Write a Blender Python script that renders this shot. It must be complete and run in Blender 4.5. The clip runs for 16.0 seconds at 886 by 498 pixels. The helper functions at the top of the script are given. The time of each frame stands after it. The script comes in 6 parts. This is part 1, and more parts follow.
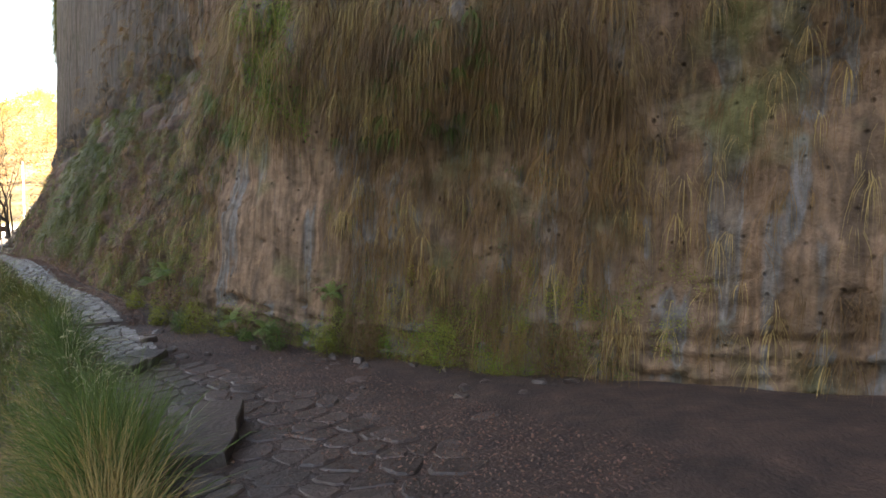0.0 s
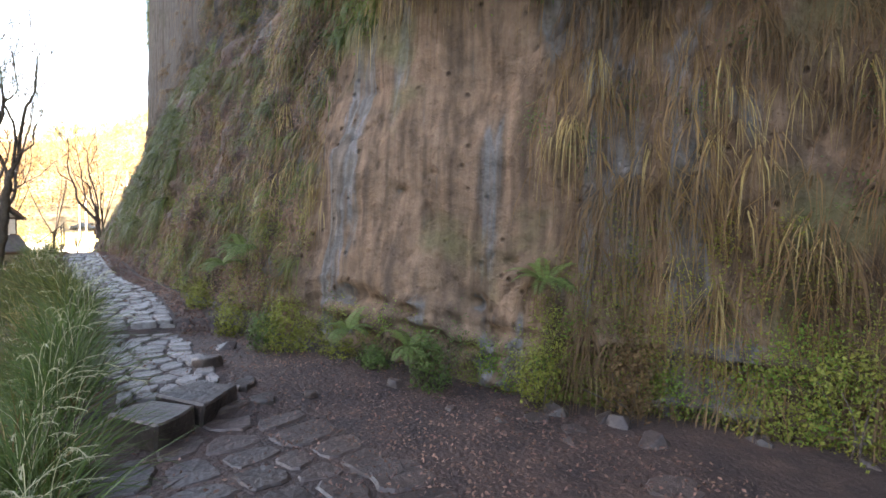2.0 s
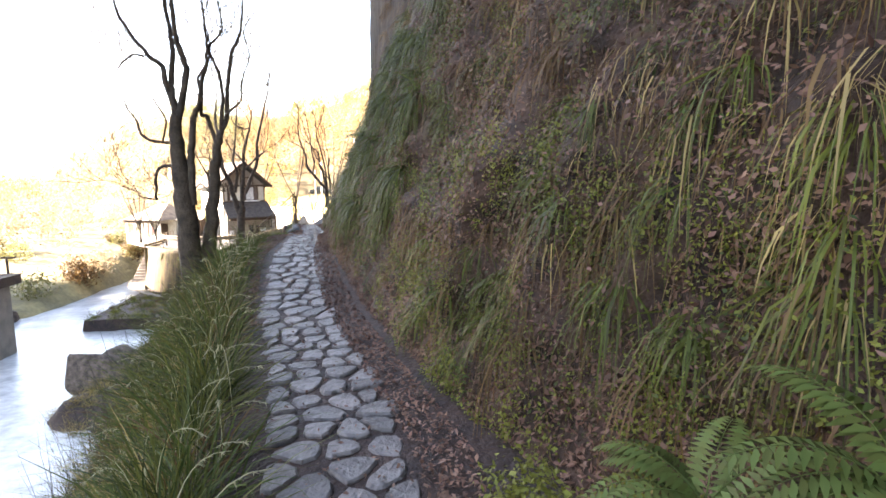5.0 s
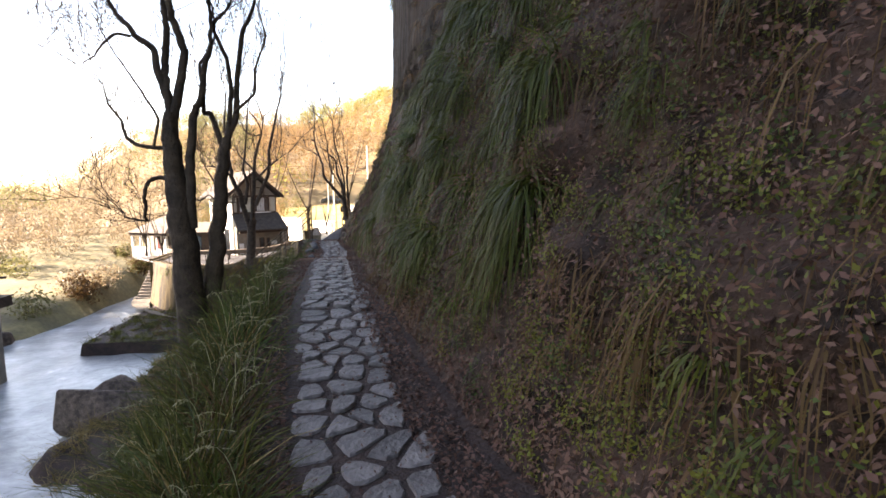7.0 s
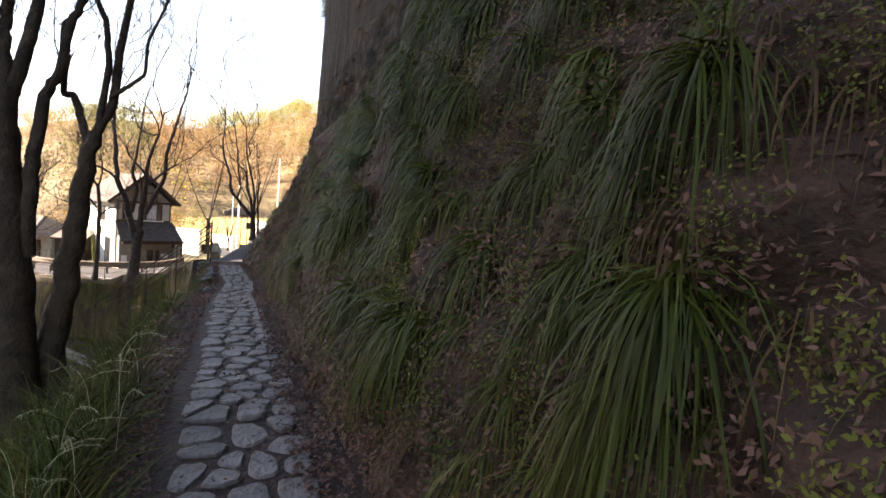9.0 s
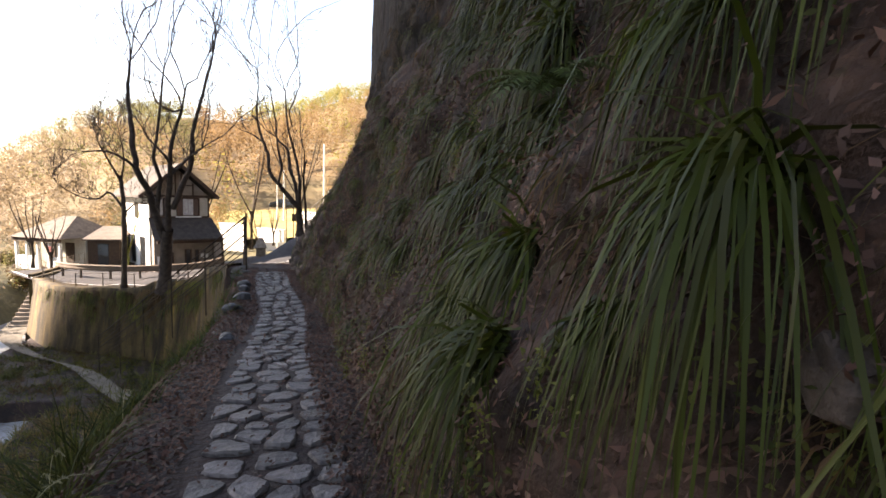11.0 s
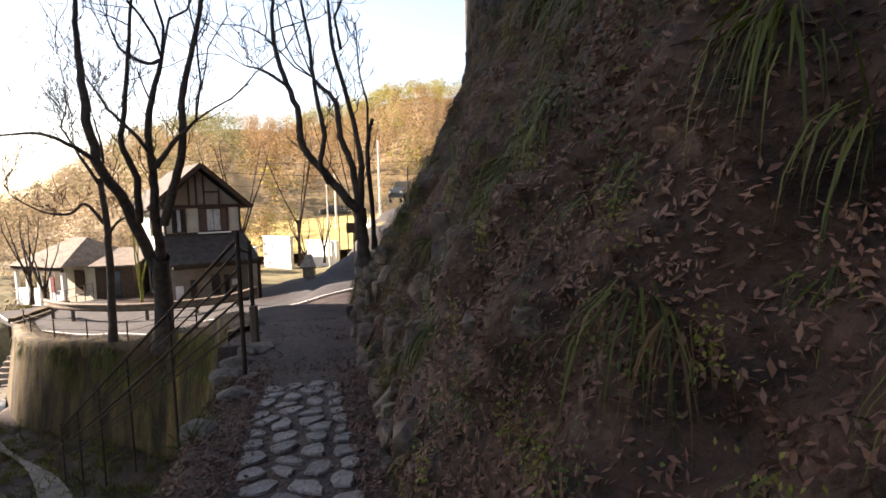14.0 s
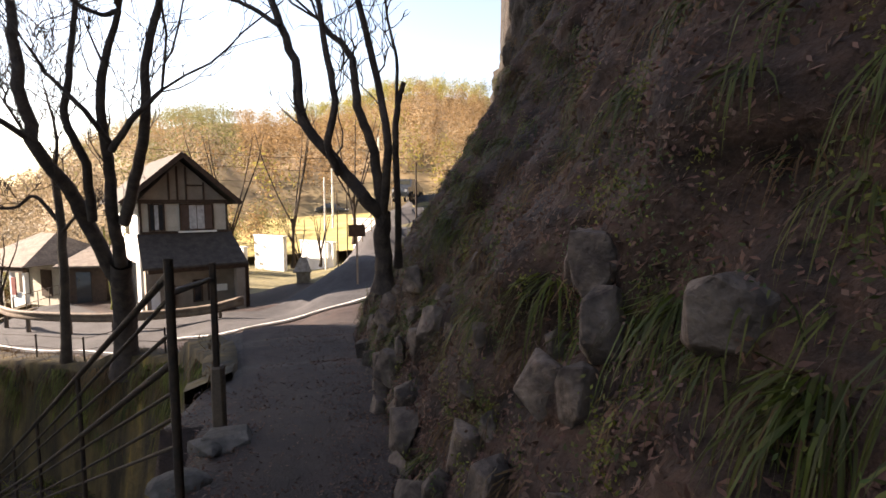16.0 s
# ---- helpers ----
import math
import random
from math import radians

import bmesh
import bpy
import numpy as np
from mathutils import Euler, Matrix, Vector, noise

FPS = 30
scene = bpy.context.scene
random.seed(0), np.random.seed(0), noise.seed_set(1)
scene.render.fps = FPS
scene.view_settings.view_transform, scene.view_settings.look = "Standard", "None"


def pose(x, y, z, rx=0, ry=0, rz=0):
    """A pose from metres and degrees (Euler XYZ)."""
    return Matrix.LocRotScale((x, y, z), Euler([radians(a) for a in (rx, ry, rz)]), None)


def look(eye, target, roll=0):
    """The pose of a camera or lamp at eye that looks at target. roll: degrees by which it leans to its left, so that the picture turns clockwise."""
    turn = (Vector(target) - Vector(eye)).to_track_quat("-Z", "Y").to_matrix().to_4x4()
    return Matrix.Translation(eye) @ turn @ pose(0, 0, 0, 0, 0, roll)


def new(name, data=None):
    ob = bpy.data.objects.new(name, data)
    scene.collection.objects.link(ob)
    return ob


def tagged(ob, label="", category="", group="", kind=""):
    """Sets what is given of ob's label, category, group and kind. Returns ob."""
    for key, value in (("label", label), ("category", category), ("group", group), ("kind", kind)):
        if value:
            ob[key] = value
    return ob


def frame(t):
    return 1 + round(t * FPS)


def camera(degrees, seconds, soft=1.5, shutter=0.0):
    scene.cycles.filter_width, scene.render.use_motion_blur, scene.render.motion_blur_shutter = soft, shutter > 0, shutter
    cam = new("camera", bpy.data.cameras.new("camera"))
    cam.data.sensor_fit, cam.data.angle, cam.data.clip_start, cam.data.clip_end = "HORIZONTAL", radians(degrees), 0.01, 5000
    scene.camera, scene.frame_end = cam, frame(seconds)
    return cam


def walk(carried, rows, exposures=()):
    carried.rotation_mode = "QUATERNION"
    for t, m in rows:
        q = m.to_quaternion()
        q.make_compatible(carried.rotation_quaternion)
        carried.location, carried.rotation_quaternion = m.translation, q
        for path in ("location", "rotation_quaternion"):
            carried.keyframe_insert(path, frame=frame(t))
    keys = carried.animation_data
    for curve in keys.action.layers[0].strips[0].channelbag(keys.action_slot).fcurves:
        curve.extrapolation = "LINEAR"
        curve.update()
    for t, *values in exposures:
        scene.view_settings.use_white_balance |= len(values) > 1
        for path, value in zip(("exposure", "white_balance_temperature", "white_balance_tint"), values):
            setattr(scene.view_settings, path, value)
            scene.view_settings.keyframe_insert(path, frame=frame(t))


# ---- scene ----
cam = camera(80.0, 16.0, soft=1.6)
PATH = [
    (0, (-0.196, 0.084, 1.589), (1.060, 1.635, 1.451), 0.84),
    (0.5, (-0.002, 1.183, 1.412), (1.211, 2.770, 1.312), 1.26),
    (1, (0.374, 2.475, 1.105), (1.560, 4.083, 1.020), 0.08),
    (1.5, (0.676, 3.727, 0.860), (1.751, 5.411, 0.782), 1.28),
    (2, (0.944, 5.002, 0.612), (1.964, 6.720, 0.521), 0.50),
    (2.5, (1.034, 6.215, 0.583), (1.935, 7.999, 0.498), 3.46),
    (3, (1.154, 7.409, 0.440), (1.949, 9.238, 0.289), 2.11),
    (3.5, (1.179, 8.275, 0.492), (1.855, 10.151, 0.344), 1.70),
    (4, (1.146, 9.297, 0.560), (1.722, 11.210, 0.462), 1.01),
    (4.5, (1.111, 9.966, 0.855), (1.649, 11.875, 0.601), 1.35),
    (5, (1.096, 11.194, 0.930), (1.408, 13.154, 0.680), -0.64),
    (5.2, (1.082, 11.647, 0.916), (1.240, 13.630, 0.713), -1.17),
    (7.3, (0.450, 14.090, 1.123), (0.773, 16.050, 0.891), -1.67),
    (7.5, (0.466, 14.181, 1.167), (0.831, 16.133, 0.926), -2.16),
    (8, (0.372, 14.526, 1.247), (0.919, 16.439, 1.044), 2.71),
    (8.5, (0.306, 15.044, 1.283), (0.964, 16.928, 1.147), 3.82),
    (9, (0.244, 16.045, 1.279), (0.862, 17.943, 1.160), 4.07),
    (9.5, (0.239, 16.888, 1.356), (0.814, 18.793, 1.159), 3.05),
    (10, (0.251, 17.880, 1.419), (0.726, 19.808, 1.177), 1.19),
    (10.2, (0.066, 18.446, 1.375), (0.560, 20.376, 1.200), 1.98),
    (12.3, (0.025, 27.410, 0.737), (0.377, 29.366, 0.515), -1.35),
    (12.5, (-0.026, 27.913, 0.724), (0.308, 29.880, 0.575), -1.58),
    (13, (-0.140, 28.954, 0.762), (0.198, 30.917, 0.576), -1.61),
    (13.5, (-0.292, 29.995, 0.811), (0.001, 31.966, 0.635), -0.56),
    (14, (-0.439, 30.995, 0.861), (-0.167, 32.968, 0.675), -1.45),
    (14.5, (-0.579, 31.954, 0.878), (-0.374, 33.936, 0.712), -1.59),
    (15, (-0.621, 32.760, 0.926), (-0.391, 34.741, 0.782), -0.05),
    (15.5, (-0.717, 33.316, 0.905), (-0.480, 35.294, 0.720), -1.12),
    (16, (-0.817, 33.888, 0.884), (-0.523, 35.858, 0.698), -0.17),
]
EXPOSURES = [(0, 4.05, 8700, 15), (0.8, 4.4, 8300, 15), (1.6, 4.55, 8000, 16), (3, 4.7, 7800, 18), (5.2, 4.35, 7900, 19), (7.3, 3.15, 8000, 21), (9, 3.0, 8000, 21), (13, 2.55, 8000, 21), (16, 2.45, 8000, 21)]
walk(cam, [(t, look(eye, target, roll)) for t, eye, target, roll in PATH], EXPOSURES)

# ---- light ----
SUN_FROM = Vector((-0.86, 0.28, 0.42)).normalized()
world = bpy.data.worlds.new("sky")
scene.world = world
world.use_nodes = True
wn = world.node_tree.nodes
wl = world.node_tree.links
sky = wn.new("ShaderNodeTexSky")
sky.sky_type = "NISHITA"
sky.sun_disc = False
sky.sun_elevation = math.asin(SUN_FROM.z)
sky.sun_rotation = math.atan2(SUN_FROM.x, SUN_FROM.y)
sky.air_density, sky.dust_density, sky.ozone_density = 1.0, 0.6, 1.0
wl.new(sky.outputs[0], wn["Background"].inputs[0])
wn["Background"].inputs[1].default_value = 0.08
sun = new("sun", bpy.data.lights.new("sun", "SUN"))
sun.data.energy, sun.data.angle, sun.data.color = 5.0, radians(0.5), (1.0, 0.95, 0.87)
sun.matrix_world = look(SUN_FROM * 100, (0, 0, 0))

# ---- materials ----
def mat(name, col, col2=None, scale=6.0, rough=0.85, bump=0.3, fine=40.0, spec=0.3, metal=0.0, col3=None, wave=None, rnd=0.0):
    m = bpy.data.materials.new(name)
    m.use_nodes = True
    n, l = m.node_tree.nodes, m.node_tree.links
    b = n["Principled BSDF"]
    b.inputs["Roughness"].default_value, b.inputs["Metallic"].default_value = rough, metal
    b.inputs["Specular IOR Level"].default_value = spec
    tc = n.new("ShaderNodeTexCoord")
    big = n.new("ShaderNodeTexNoise")
    big.inputs["Scale"].default_value, big.inputs["Detail"].default_value = scale, 6.0
    l.new(tc.outputs["Object"], big.inputs["Vector"])
    sm = n.new("ShaderNodeTexNoise")
    sm.inputs["Scale"].default_value, sm.inputs["Detail"].default_value = fine, 4.0
    l.new(tc.outputs["Object"], sm.inputs["Vector"])
    ramp = n.new("ShaderNodeValToRGB")
    col2 = col2 or tuple(c * 0.6 for c in col)
    ramp.color_ramp.elements[0].position, ramp.color_ramp.elements[1].position = 0.35, 0.65
    ramp.color_ramp.elements[0].color, ramp.color_ramp.elements[1].color = (*col2, 1), (*col, 1)
    if col3:
        e = ramp.color_ramp.elements.new(0.78)
        e.color = (*col3, 1)
    l.new(big.outputs["Fac"], ramp.inputs[0])
    mix = n.new("ShaderNodeMix")
    mix.data_type, mix.blend_type = "RGBA", "OVERLAY"
    mix.inputs[0].default_value = 0.45
    l.new(ramp.outputs[0], mix.inputs[6])
    l.new(sm.outputs["Fac"], mix.inputs[7])
    last = mix.outputs[2]
    if rnd:
        oi = n.new("ShaderNodeObjectInfo")
        gi = n.new("ShaderNodeNewGeometry")
        ad = n.new("ShaderNodeMath")
        ad.operation = "ADD"
        l.new(oi.outputs["Random"], ad.inputs[0])
        l.new(gi.outputs["Random Per Island"], ad.inputs[1])
        fr = n.new("ShaderNodeMath")
        fr.operation = "FRACT"
        l.new(ad.outputs[0], fr.inputs[0])
        mr = n.new("ShaderNodeMapRange")
        mr.inputs[3].default_value, mr.inputs[4].default_value = 1 - rnd, 1 + rnd
        l.new(fr.outputs[0], mr.inputs[0])
        hs = n.new("ShaderNodeHueSaturation")
        l.new(mr.outputs[0], hs.inputs["Value"])
        l.new(last, hs.inputs["Color"])
        last = hs.outputs[0]
    l.new(last, b.inputs["Base Color"])
    if bump:
        bp = n.new("ShaderNodeBump")
        bp.inputs["Strength"].default_value, bp.inputs["Distance"].default_value = bump, 0.03
        l.new(sm.outputs["Fac"], bp.inputs["Height"])
        l.new(bp.outputs[0], b.inputs["Normal"])
    return m

M_EARTH = mat("earth", (0.038, 0.021, 0.0155), (0.016, 0.0095, 0.008), 3.5, col3=(0.062, 0.035, 0.025), bump=1.0, fine=22, rough=0.75)
M_STONE = mat("path stone", (0.128, 0.114, 0.107), (0.075, 0.065, 0.061), 5, rough=0.58, spec=0.4, rnd=0.30, bump=0.7, fine=24, col3=(0.155, 0.142, 0.134))
M_BANK = mat("bank earth", (0.056, 0.030, 0.020), (0.017, 0.0098, 0.0075), 5.0, bump=1.0, fine=24, col3=(0.052, 0.05, 0.018))
M_BANKROCK = mat("bank rock", (0.125, 0.094, 0.075), (0.045, 0.033, 0.027), 5, bump=1.0, fine=20, rnd=0.3, col3=(0.16, 0.13, 0.105))
M_PALEROCK = mat("pale rock", (0.105, 0.092, 0.08), (0.05, 0.044, 0.038), 4, bump=0.7, fine=18)
M_WETSTONE = mat("wet brown stone", (0.046, 0.032, 0.027), (0.022, 0.015, 0.013), 6, rough=0.5, spec=0.35, rnd=0.35, bump=0.45, fine=22)
M_ASPHALT = mat("asphalt", (0.045, 0.042, 0.043), (0.03, 0.028, 0.029), 2, fine=120)
M_TRODDEN = mat("trodden dark path", (0.036, 0.024, 0.021), (0.018, 0.012, 0.011), 4, fine=60, bump=0.6)
M_DARKROCK = mat("dark smooth rock", (0.06, 0.062, 0.066), (0.03, 0.03, 0.032), 5, rough=0.5, bump=0.5)
M_RUST = mat("rusty weathered steel", (0.13, 0.095, 0.065), (0.08, 0.055, 0.04), 4, rough=0.7, bump=0.3)
M_WOOD = mat("dark wood", (0.07, 0.045, 0.03), (0.04, 0.025, 0.018), 8)
M_BARK = mat("bark", (0.075, 0.055, 0.045), (0.035, 0.026, 0.022), 6, bump=0.7, fine=30)
M_ROOF = mat("roof", (0.065, 0.054, 0.046), (0.04, 0.033, 0.029), 4, fine=14, bump=0.6)
# sky reflection is painted into the water as pale grey tones
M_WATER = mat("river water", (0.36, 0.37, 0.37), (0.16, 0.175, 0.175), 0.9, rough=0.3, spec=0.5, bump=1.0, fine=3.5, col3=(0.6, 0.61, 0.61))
M_HILL = mat("hill", (0.20, 0.135, 0.068), (0.14, 0.11, 0.055), 0.05, col3=(0.22, 0.16, 0.078), fine=0.6)
M_METAL = mat("rail metal", (0.022, 0.017, 0.014), (0.040, 0.025, 0.016), 14, rough=0.8, metal=0.0, spec=0.2)
M_GALV = mat("galvanised", (0.27, 0.23, 0.18), (0.15, 0.12, 0.09), 5, rough=0.65, metal=0.25)


def leafy(name, a, b, rnd=0.5, trans=0.25, rough=0.6):
    """Thin leaf or blade: two colours from island to island, a little light passing through."""
    m = bpy.data.materials.new(name)
    m.use_nodes = True
    n, l = m.node_tree.nodes, m.node_tree.links
    p = n["Principled BSDF"]
    p.inputs["Roughness"].default_value = rough
    p.inputs["Specular IOR Level"].default_value = 0.2
    gi = n.new("ShaderNodeNewGeometry")
    tc = n.new("ShaderNodeTexCoord")
    no = n.new("ShaderNodeTexNoise")
    no.inputs["Scale"].default_value = 0.9
    l.new(tc.outputs["Object"], no.inputs["Vector"])
    ad = n.new("ShaderNodeMath")
    ad.operation = "MULTIPLY_ADD"
    ad.inputs[1].default_value, ad.inputs[2].default_value = 0.7, -0.05
    l.new(gi.outputs["Random Per Island"], ad.inputs[0])
    ad2 = n.new("ShaderNodeMath")
    ad2.operation = "MULTIPLY_ADD"
    ad2.inputs[1].default_value = 1.3
    l.new(no.outputs["Fac"], ad2.inputs[0])
    l.new(ad.outputs[0], ad2.inputs[2])
    ramp = n.new("ShaderNodeValToRGB")
    ramp.color_ramp.elements[0].position, ramp.color_ramp.elements[1].position = 0.55, 1.0
    ramp.color_ramp.elements[0].color, ramp.color_ramp.elements[1].color = (*a, 1), (*b, 1)
    l.new(ad2.outputs[0], ramp.inputs[0])
    hs = n.new("ShaderNodeHueSaturation")
    mr = n.new("ShaderNodeMapRange")
    mr.inputs[3].default_value, mr.inputs[4].default_value = 1 - rnd, 1 + rnd
    l.new(gi.outputs["Random Per Island"], mr.inputs[0])
    l.new(mr.outputs[0], hs.inputs["Value"])
    l.new(ramp.outputs[0], hs.inputs["Color"])
    l.new(hs.outputs[0], p.inputs["Base Color"])
    if trans:
        t = n.new("ShaderNodeBsdfTranslucent")
        l.new(hs.outputs[0], t.inputs["Color"])
        mx = n.new("ShaderNodeMixShader")
        mx.inputs[0].default_value = trans
        l.new(p.outputs[0], mx.inputs[1])
        l.new(t.outputs[0], mx.inputs[2])
        l.new(mx.outputs[0], n["Material Output"].inputs["Surface"])
    return m

M_DRY = leafy("dry grass", (0.19, 0.115, 0.042), (0.065, 0.037, 0.016))
M_TAN = leafy("tan grass", (0.34, 0.25, 0.10), (0.17, 0.125, 0.05))
M_GREEN = leafy("green grass", (0.082, 0.122, 0.026), (0.036, 0.056, 0.014))
M_SEDGE = leafy("fresh sedge", (0.12, 0.128, 0.012), (0.034, 0.044, 0.006), 0.75, 0.2, 0.5)
M_IVY = leafy("fresh ivy", (0.13, 0.17, 0.02), (0.06, 0.10, 0.015), 0.5, 0.3)
M_PLUME = leafy("pale seed plumes", (0.34, 0.32, 0.21), (0.24, 0.23, 0.14), 0.25, 0.4)
M_FERN = leafy("fern", (0.11, 0.13, 0.03), (0.055, 0.08, 0.02))
M_DKGREEN = leafy("dark green blades", (0.036, 0.060, 0.014), (0.062, 0.066, 0.015))
M_MOSS = leafy("yellow green moss", (0.17, 0.165, 0.022), (0.09, 0.098, 0.018))
M_FALLEN = leafy("fallen leaves", (0.225, 0.125, 0.085), (0.07, 0.035, 0.025), 0.65, trans=0.05)
M_WOODS_A = leafy("rust woods", (0.27, 0.165, 0.078), (0.21, 0.14, 0.07), 0.05, 0.45)
M_WOODS_B = leafy("olive woods", (0.19, 0.17, 0.068), (0.135, 0.13, 0.055), 0.05, 0.45)
M_WOODS_C = leafy("pale bare woods", (0.25, 0.19, 0.12), (0.20, 0.155, 0.10), 0.05, 0.45)
M_WOODS_D = leafy("yellow green woods", (0.29, 0.25, 0.058), (0.21, 0.195, 0.05), 0.05, 0.45)

def cliff_material(grey=False):
    m = bpy.data.materials.new("streaked cliff")
    m.use_nodes = True
    n, l = m.node_tree.nodes, m.node_tree.links
    p = n["Principled BSDF"]
    p.inputs["Roughness"].default_value, p.inputs["Specular IOR Level"].default_value = 0.95, 0.05
    tc = n.new("ShaderNodeTexCoord")
    mp = n.new("ShaderNodeMapping")
    mp.inputs["Scale"].default_value = (1.5, 1.5, 0.1)
    l.new(tc.outputs["Object"], mp.inputs["Vector"])
    st = n.new("ShaderNodeTexNoise")
    st.inputs["Scale"].default_value, st.inputs["Detail"].default_value = 1.3, 5.0
    l.new(mp.outputs[0], st.inputs["Vector"])
    ramp = n.new("ShaderNodeValToRGB")
    e = ramp.color_ramp.elements
    e[0].position, e[0].color = 0.30, (0.06, 0.04, 0.028, 1)
    e[1].position, e[1].color = 0.72, (0.16, 0.115, 0.09, 1)
    for pos, c in ((0.40, (0.105, 0.062, 0.036)), (0.47, (0.15, 0.086, 0.048)), (0.53, (0.115, 0.07, 0.042)), (0.57, (0.115, 0.108, 0.108)), (0.61, (0.085, 0.066, 0.052))):
        k = e.new(pos)
        k.color = (*c, 1)
    l.new(st.outputs["Fac"], ramp.inputs[0])
    gr = n.new("ShaderNodeTexNoise")
    gr.inputs["Scale"].default_value, gr.inputs["Detail"].default_value = 4.0, 10.0
    gr.inputs["Roughness"].default_value = 0.65
    l.new(tc.outputs["Object"], gr.inputs["Vector"])
    big = n.new("ShaderNodeTexNoise")
    big.inputs["Scale"].default_value, big.inputs["Detail"].default_value = 0.8, 5.0
    l.new(tc.outputs["Object"], big.inputs["Vector"])
    mossr = n.new("ShaderNodeValToRGB")
    mossr.color_ramp.elements[0].position, mossr.color_ramp.elements[1].position = 0.56, 0.70
    l.new(big.outputs["Fac"], mossr.inputs[0])
    mm = n.new("ShaderNodeMix")
    mm.data_type = "RGBA"
    mm.inputs[7].default_value = (0.09, 0.085, 0.03, 1)
    l.new(mossr.outputs[0], mm.inputs[0])
    l.new(ramp.outputs[0], mm.inputs[6])
    mx = n.new("ShaderNodeMix")
    mx.data_type, mx.blend_type = "RGBA", "OVERLAY"
    mx.inputs[0].default_value = 0.8
    l.new(mm.outputs[2], mx.inputs[6])
    l.new(gr.outputs["Fac"], mx.inputs[7])
    # pits and pocks
    vo = n.new("ShaderNodeTexVoronoi")
    vo.inputs["Scale"].default_value = 4.5
    l.new(tc.outputs["Object"], vo.inputs["Vector"])
    pit = n.new("ShaderNodeValToRGB")
    pit.color_ramp.elements[0].position, pit.color_ramp.elements[1].position = 0.05, 0.16
    pit.color_ramp.elements[0].color = (0.3, 0.3, 0.3, 1)
    l.new(vo.outputs["Distance"], pit.inputs[0])
    fs = n.new("ShaderNodeTexNoise")
    fs.inputs["Scale"].default_value, fs.inputs["Detail"].default_value = 7.0, 6.0
    l.new(mp.outputs[0], fs.inputs["Vector"])
    fr = n.new("ShaderNodeMix")
    fr.data_type, fr.blend_type = "RGBA", "OVERLAY"
    fr.inputs[0].default_value = 0.75
    l.new(mx.outputs[2], fr.inputs[6])
    l.new(fs.outputs["Fac"], fr.inputs[7])
    ck = n.new("ShaderNodeMix")
    ck.data_type, ck.blend_type = "RGBA", "MULTIPLY"
    ck.inputs[0].default_value = 0.8
    l.new(fr.outputs[2], ck.inputs[6])
    l.new(pit.outputs[0], ck.inputs[7])
    hue = n.new("ShaderNodeHueSaturation")
    hue.inputs["Saturation"].default_value, hue.inputs["Value"].default_value = (0.35, 0.38) if grey else (0.78, 0.82)
    l.new(ck.outputs[2], hue.inputs["Color"])
    l.new(hue.outputs[0], p.inputs["Base Color"])
    hm = n.new("ShaderNodeMath")
    hm.operation = "MULTIPLY"
    l.new(gr.outputs["Fac"], hm.inputs[0])
    l.new(pit.outputs[0], hm.inputs[1])
    bp = n.new("ShaderNodeBump")
    bp.inputs["Strength"].default_value, bp.inputs["Distance"].default_value = 1.0, 0.1
    l.new(hm.outputs[0], bp.inputs["Height"])
    l.new(bp.outputs[0], p.inputs["Normal"])
    return m

M_ROCK = cliff_material()
M_GREYROCK = cliff_material(True)
M_GLASS = mat("window glass", (0.03, 0.035, 0.04), (0.02, 0.022, 0.025), 3, rough=0.1, spec=0.7, bump=0)
M_CURTAIN = mat("white curtain", (0.5, 0.5, 0.5), (0.3, 0.3, 0.3), 6, bump=0)
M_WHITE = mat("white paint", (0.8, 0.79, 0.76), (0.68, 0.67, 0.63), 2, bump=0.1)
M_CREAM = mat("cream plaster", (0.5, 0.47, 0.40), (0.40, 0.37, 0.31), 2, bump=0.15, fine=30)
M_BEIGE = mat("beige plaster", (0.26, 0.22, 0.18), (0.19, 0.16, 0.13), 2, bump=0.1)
M_ROUGH = mat("rough riverside grass", (0.17, 0.14, 0.06), (0.09, 0.08, 0.04), 0.5, bump=0.8, fine=4, col3=(0.24, 0.20, 0.10))
M_FIELD = mat("dry field grass", (0.42, 0.33, 0.12), (0.28, 0.22, 0.08), 0.6)
M_PAVROOF = mat("weathered shingle roof", (0.16, 0.13, 0.105), (0.10, 0.08, 0.065), 3, fine=12, bump=0.6)
M_MOSSWALL = mat("mossy masonry", (0.10, 0.068, 0.024), (0.018, 0.013, 0.007), 1.6, bump=1.0, fine=7, col3=(0.27, 0.18, 0.036))
def streaked(m):
    """Stretches the large noise of a material downwards."""
    n, l = m.node_tree.nodes, m.node_tree.links
    mp = n.new("ShaderNodeMapping")
    mp.inputs["Scale"].default_value = (1.6, 1.6, 0.25)
    big = [k for k in n if k.bl_idname == "ShaderNodeTexNoise"][0]
    tc = [k for k in n if k.bl_idname == "ShaderNodeTexCoord"][0]
    l.new(tc.outputs["Object"], mp.inputs["Vector"])
    l.new(mp.outputs[0], big.inputs["Vector"])
streaked(M_MOSSWALL)
M_RED = mat("red paint", (0.22, 0.06, 0.05), bump=0)
M_CAR = mat("dark car paint", (0.03, 0.035, 0.04), (0.025, 0.028, 0.03), 2, rough=0.25, spec=0.6, bump=0)
M_RUBBER = mat("rubber", (0.015, 0.015, 0.015), bump=0)
M_BARK2 = mat("mossy bark", (0.058, 0.041, 0.028), (0.024, 0.017, 0.012), 5, bump=1.0, fine=22, col3=(0.082, 0.066, 0.032))

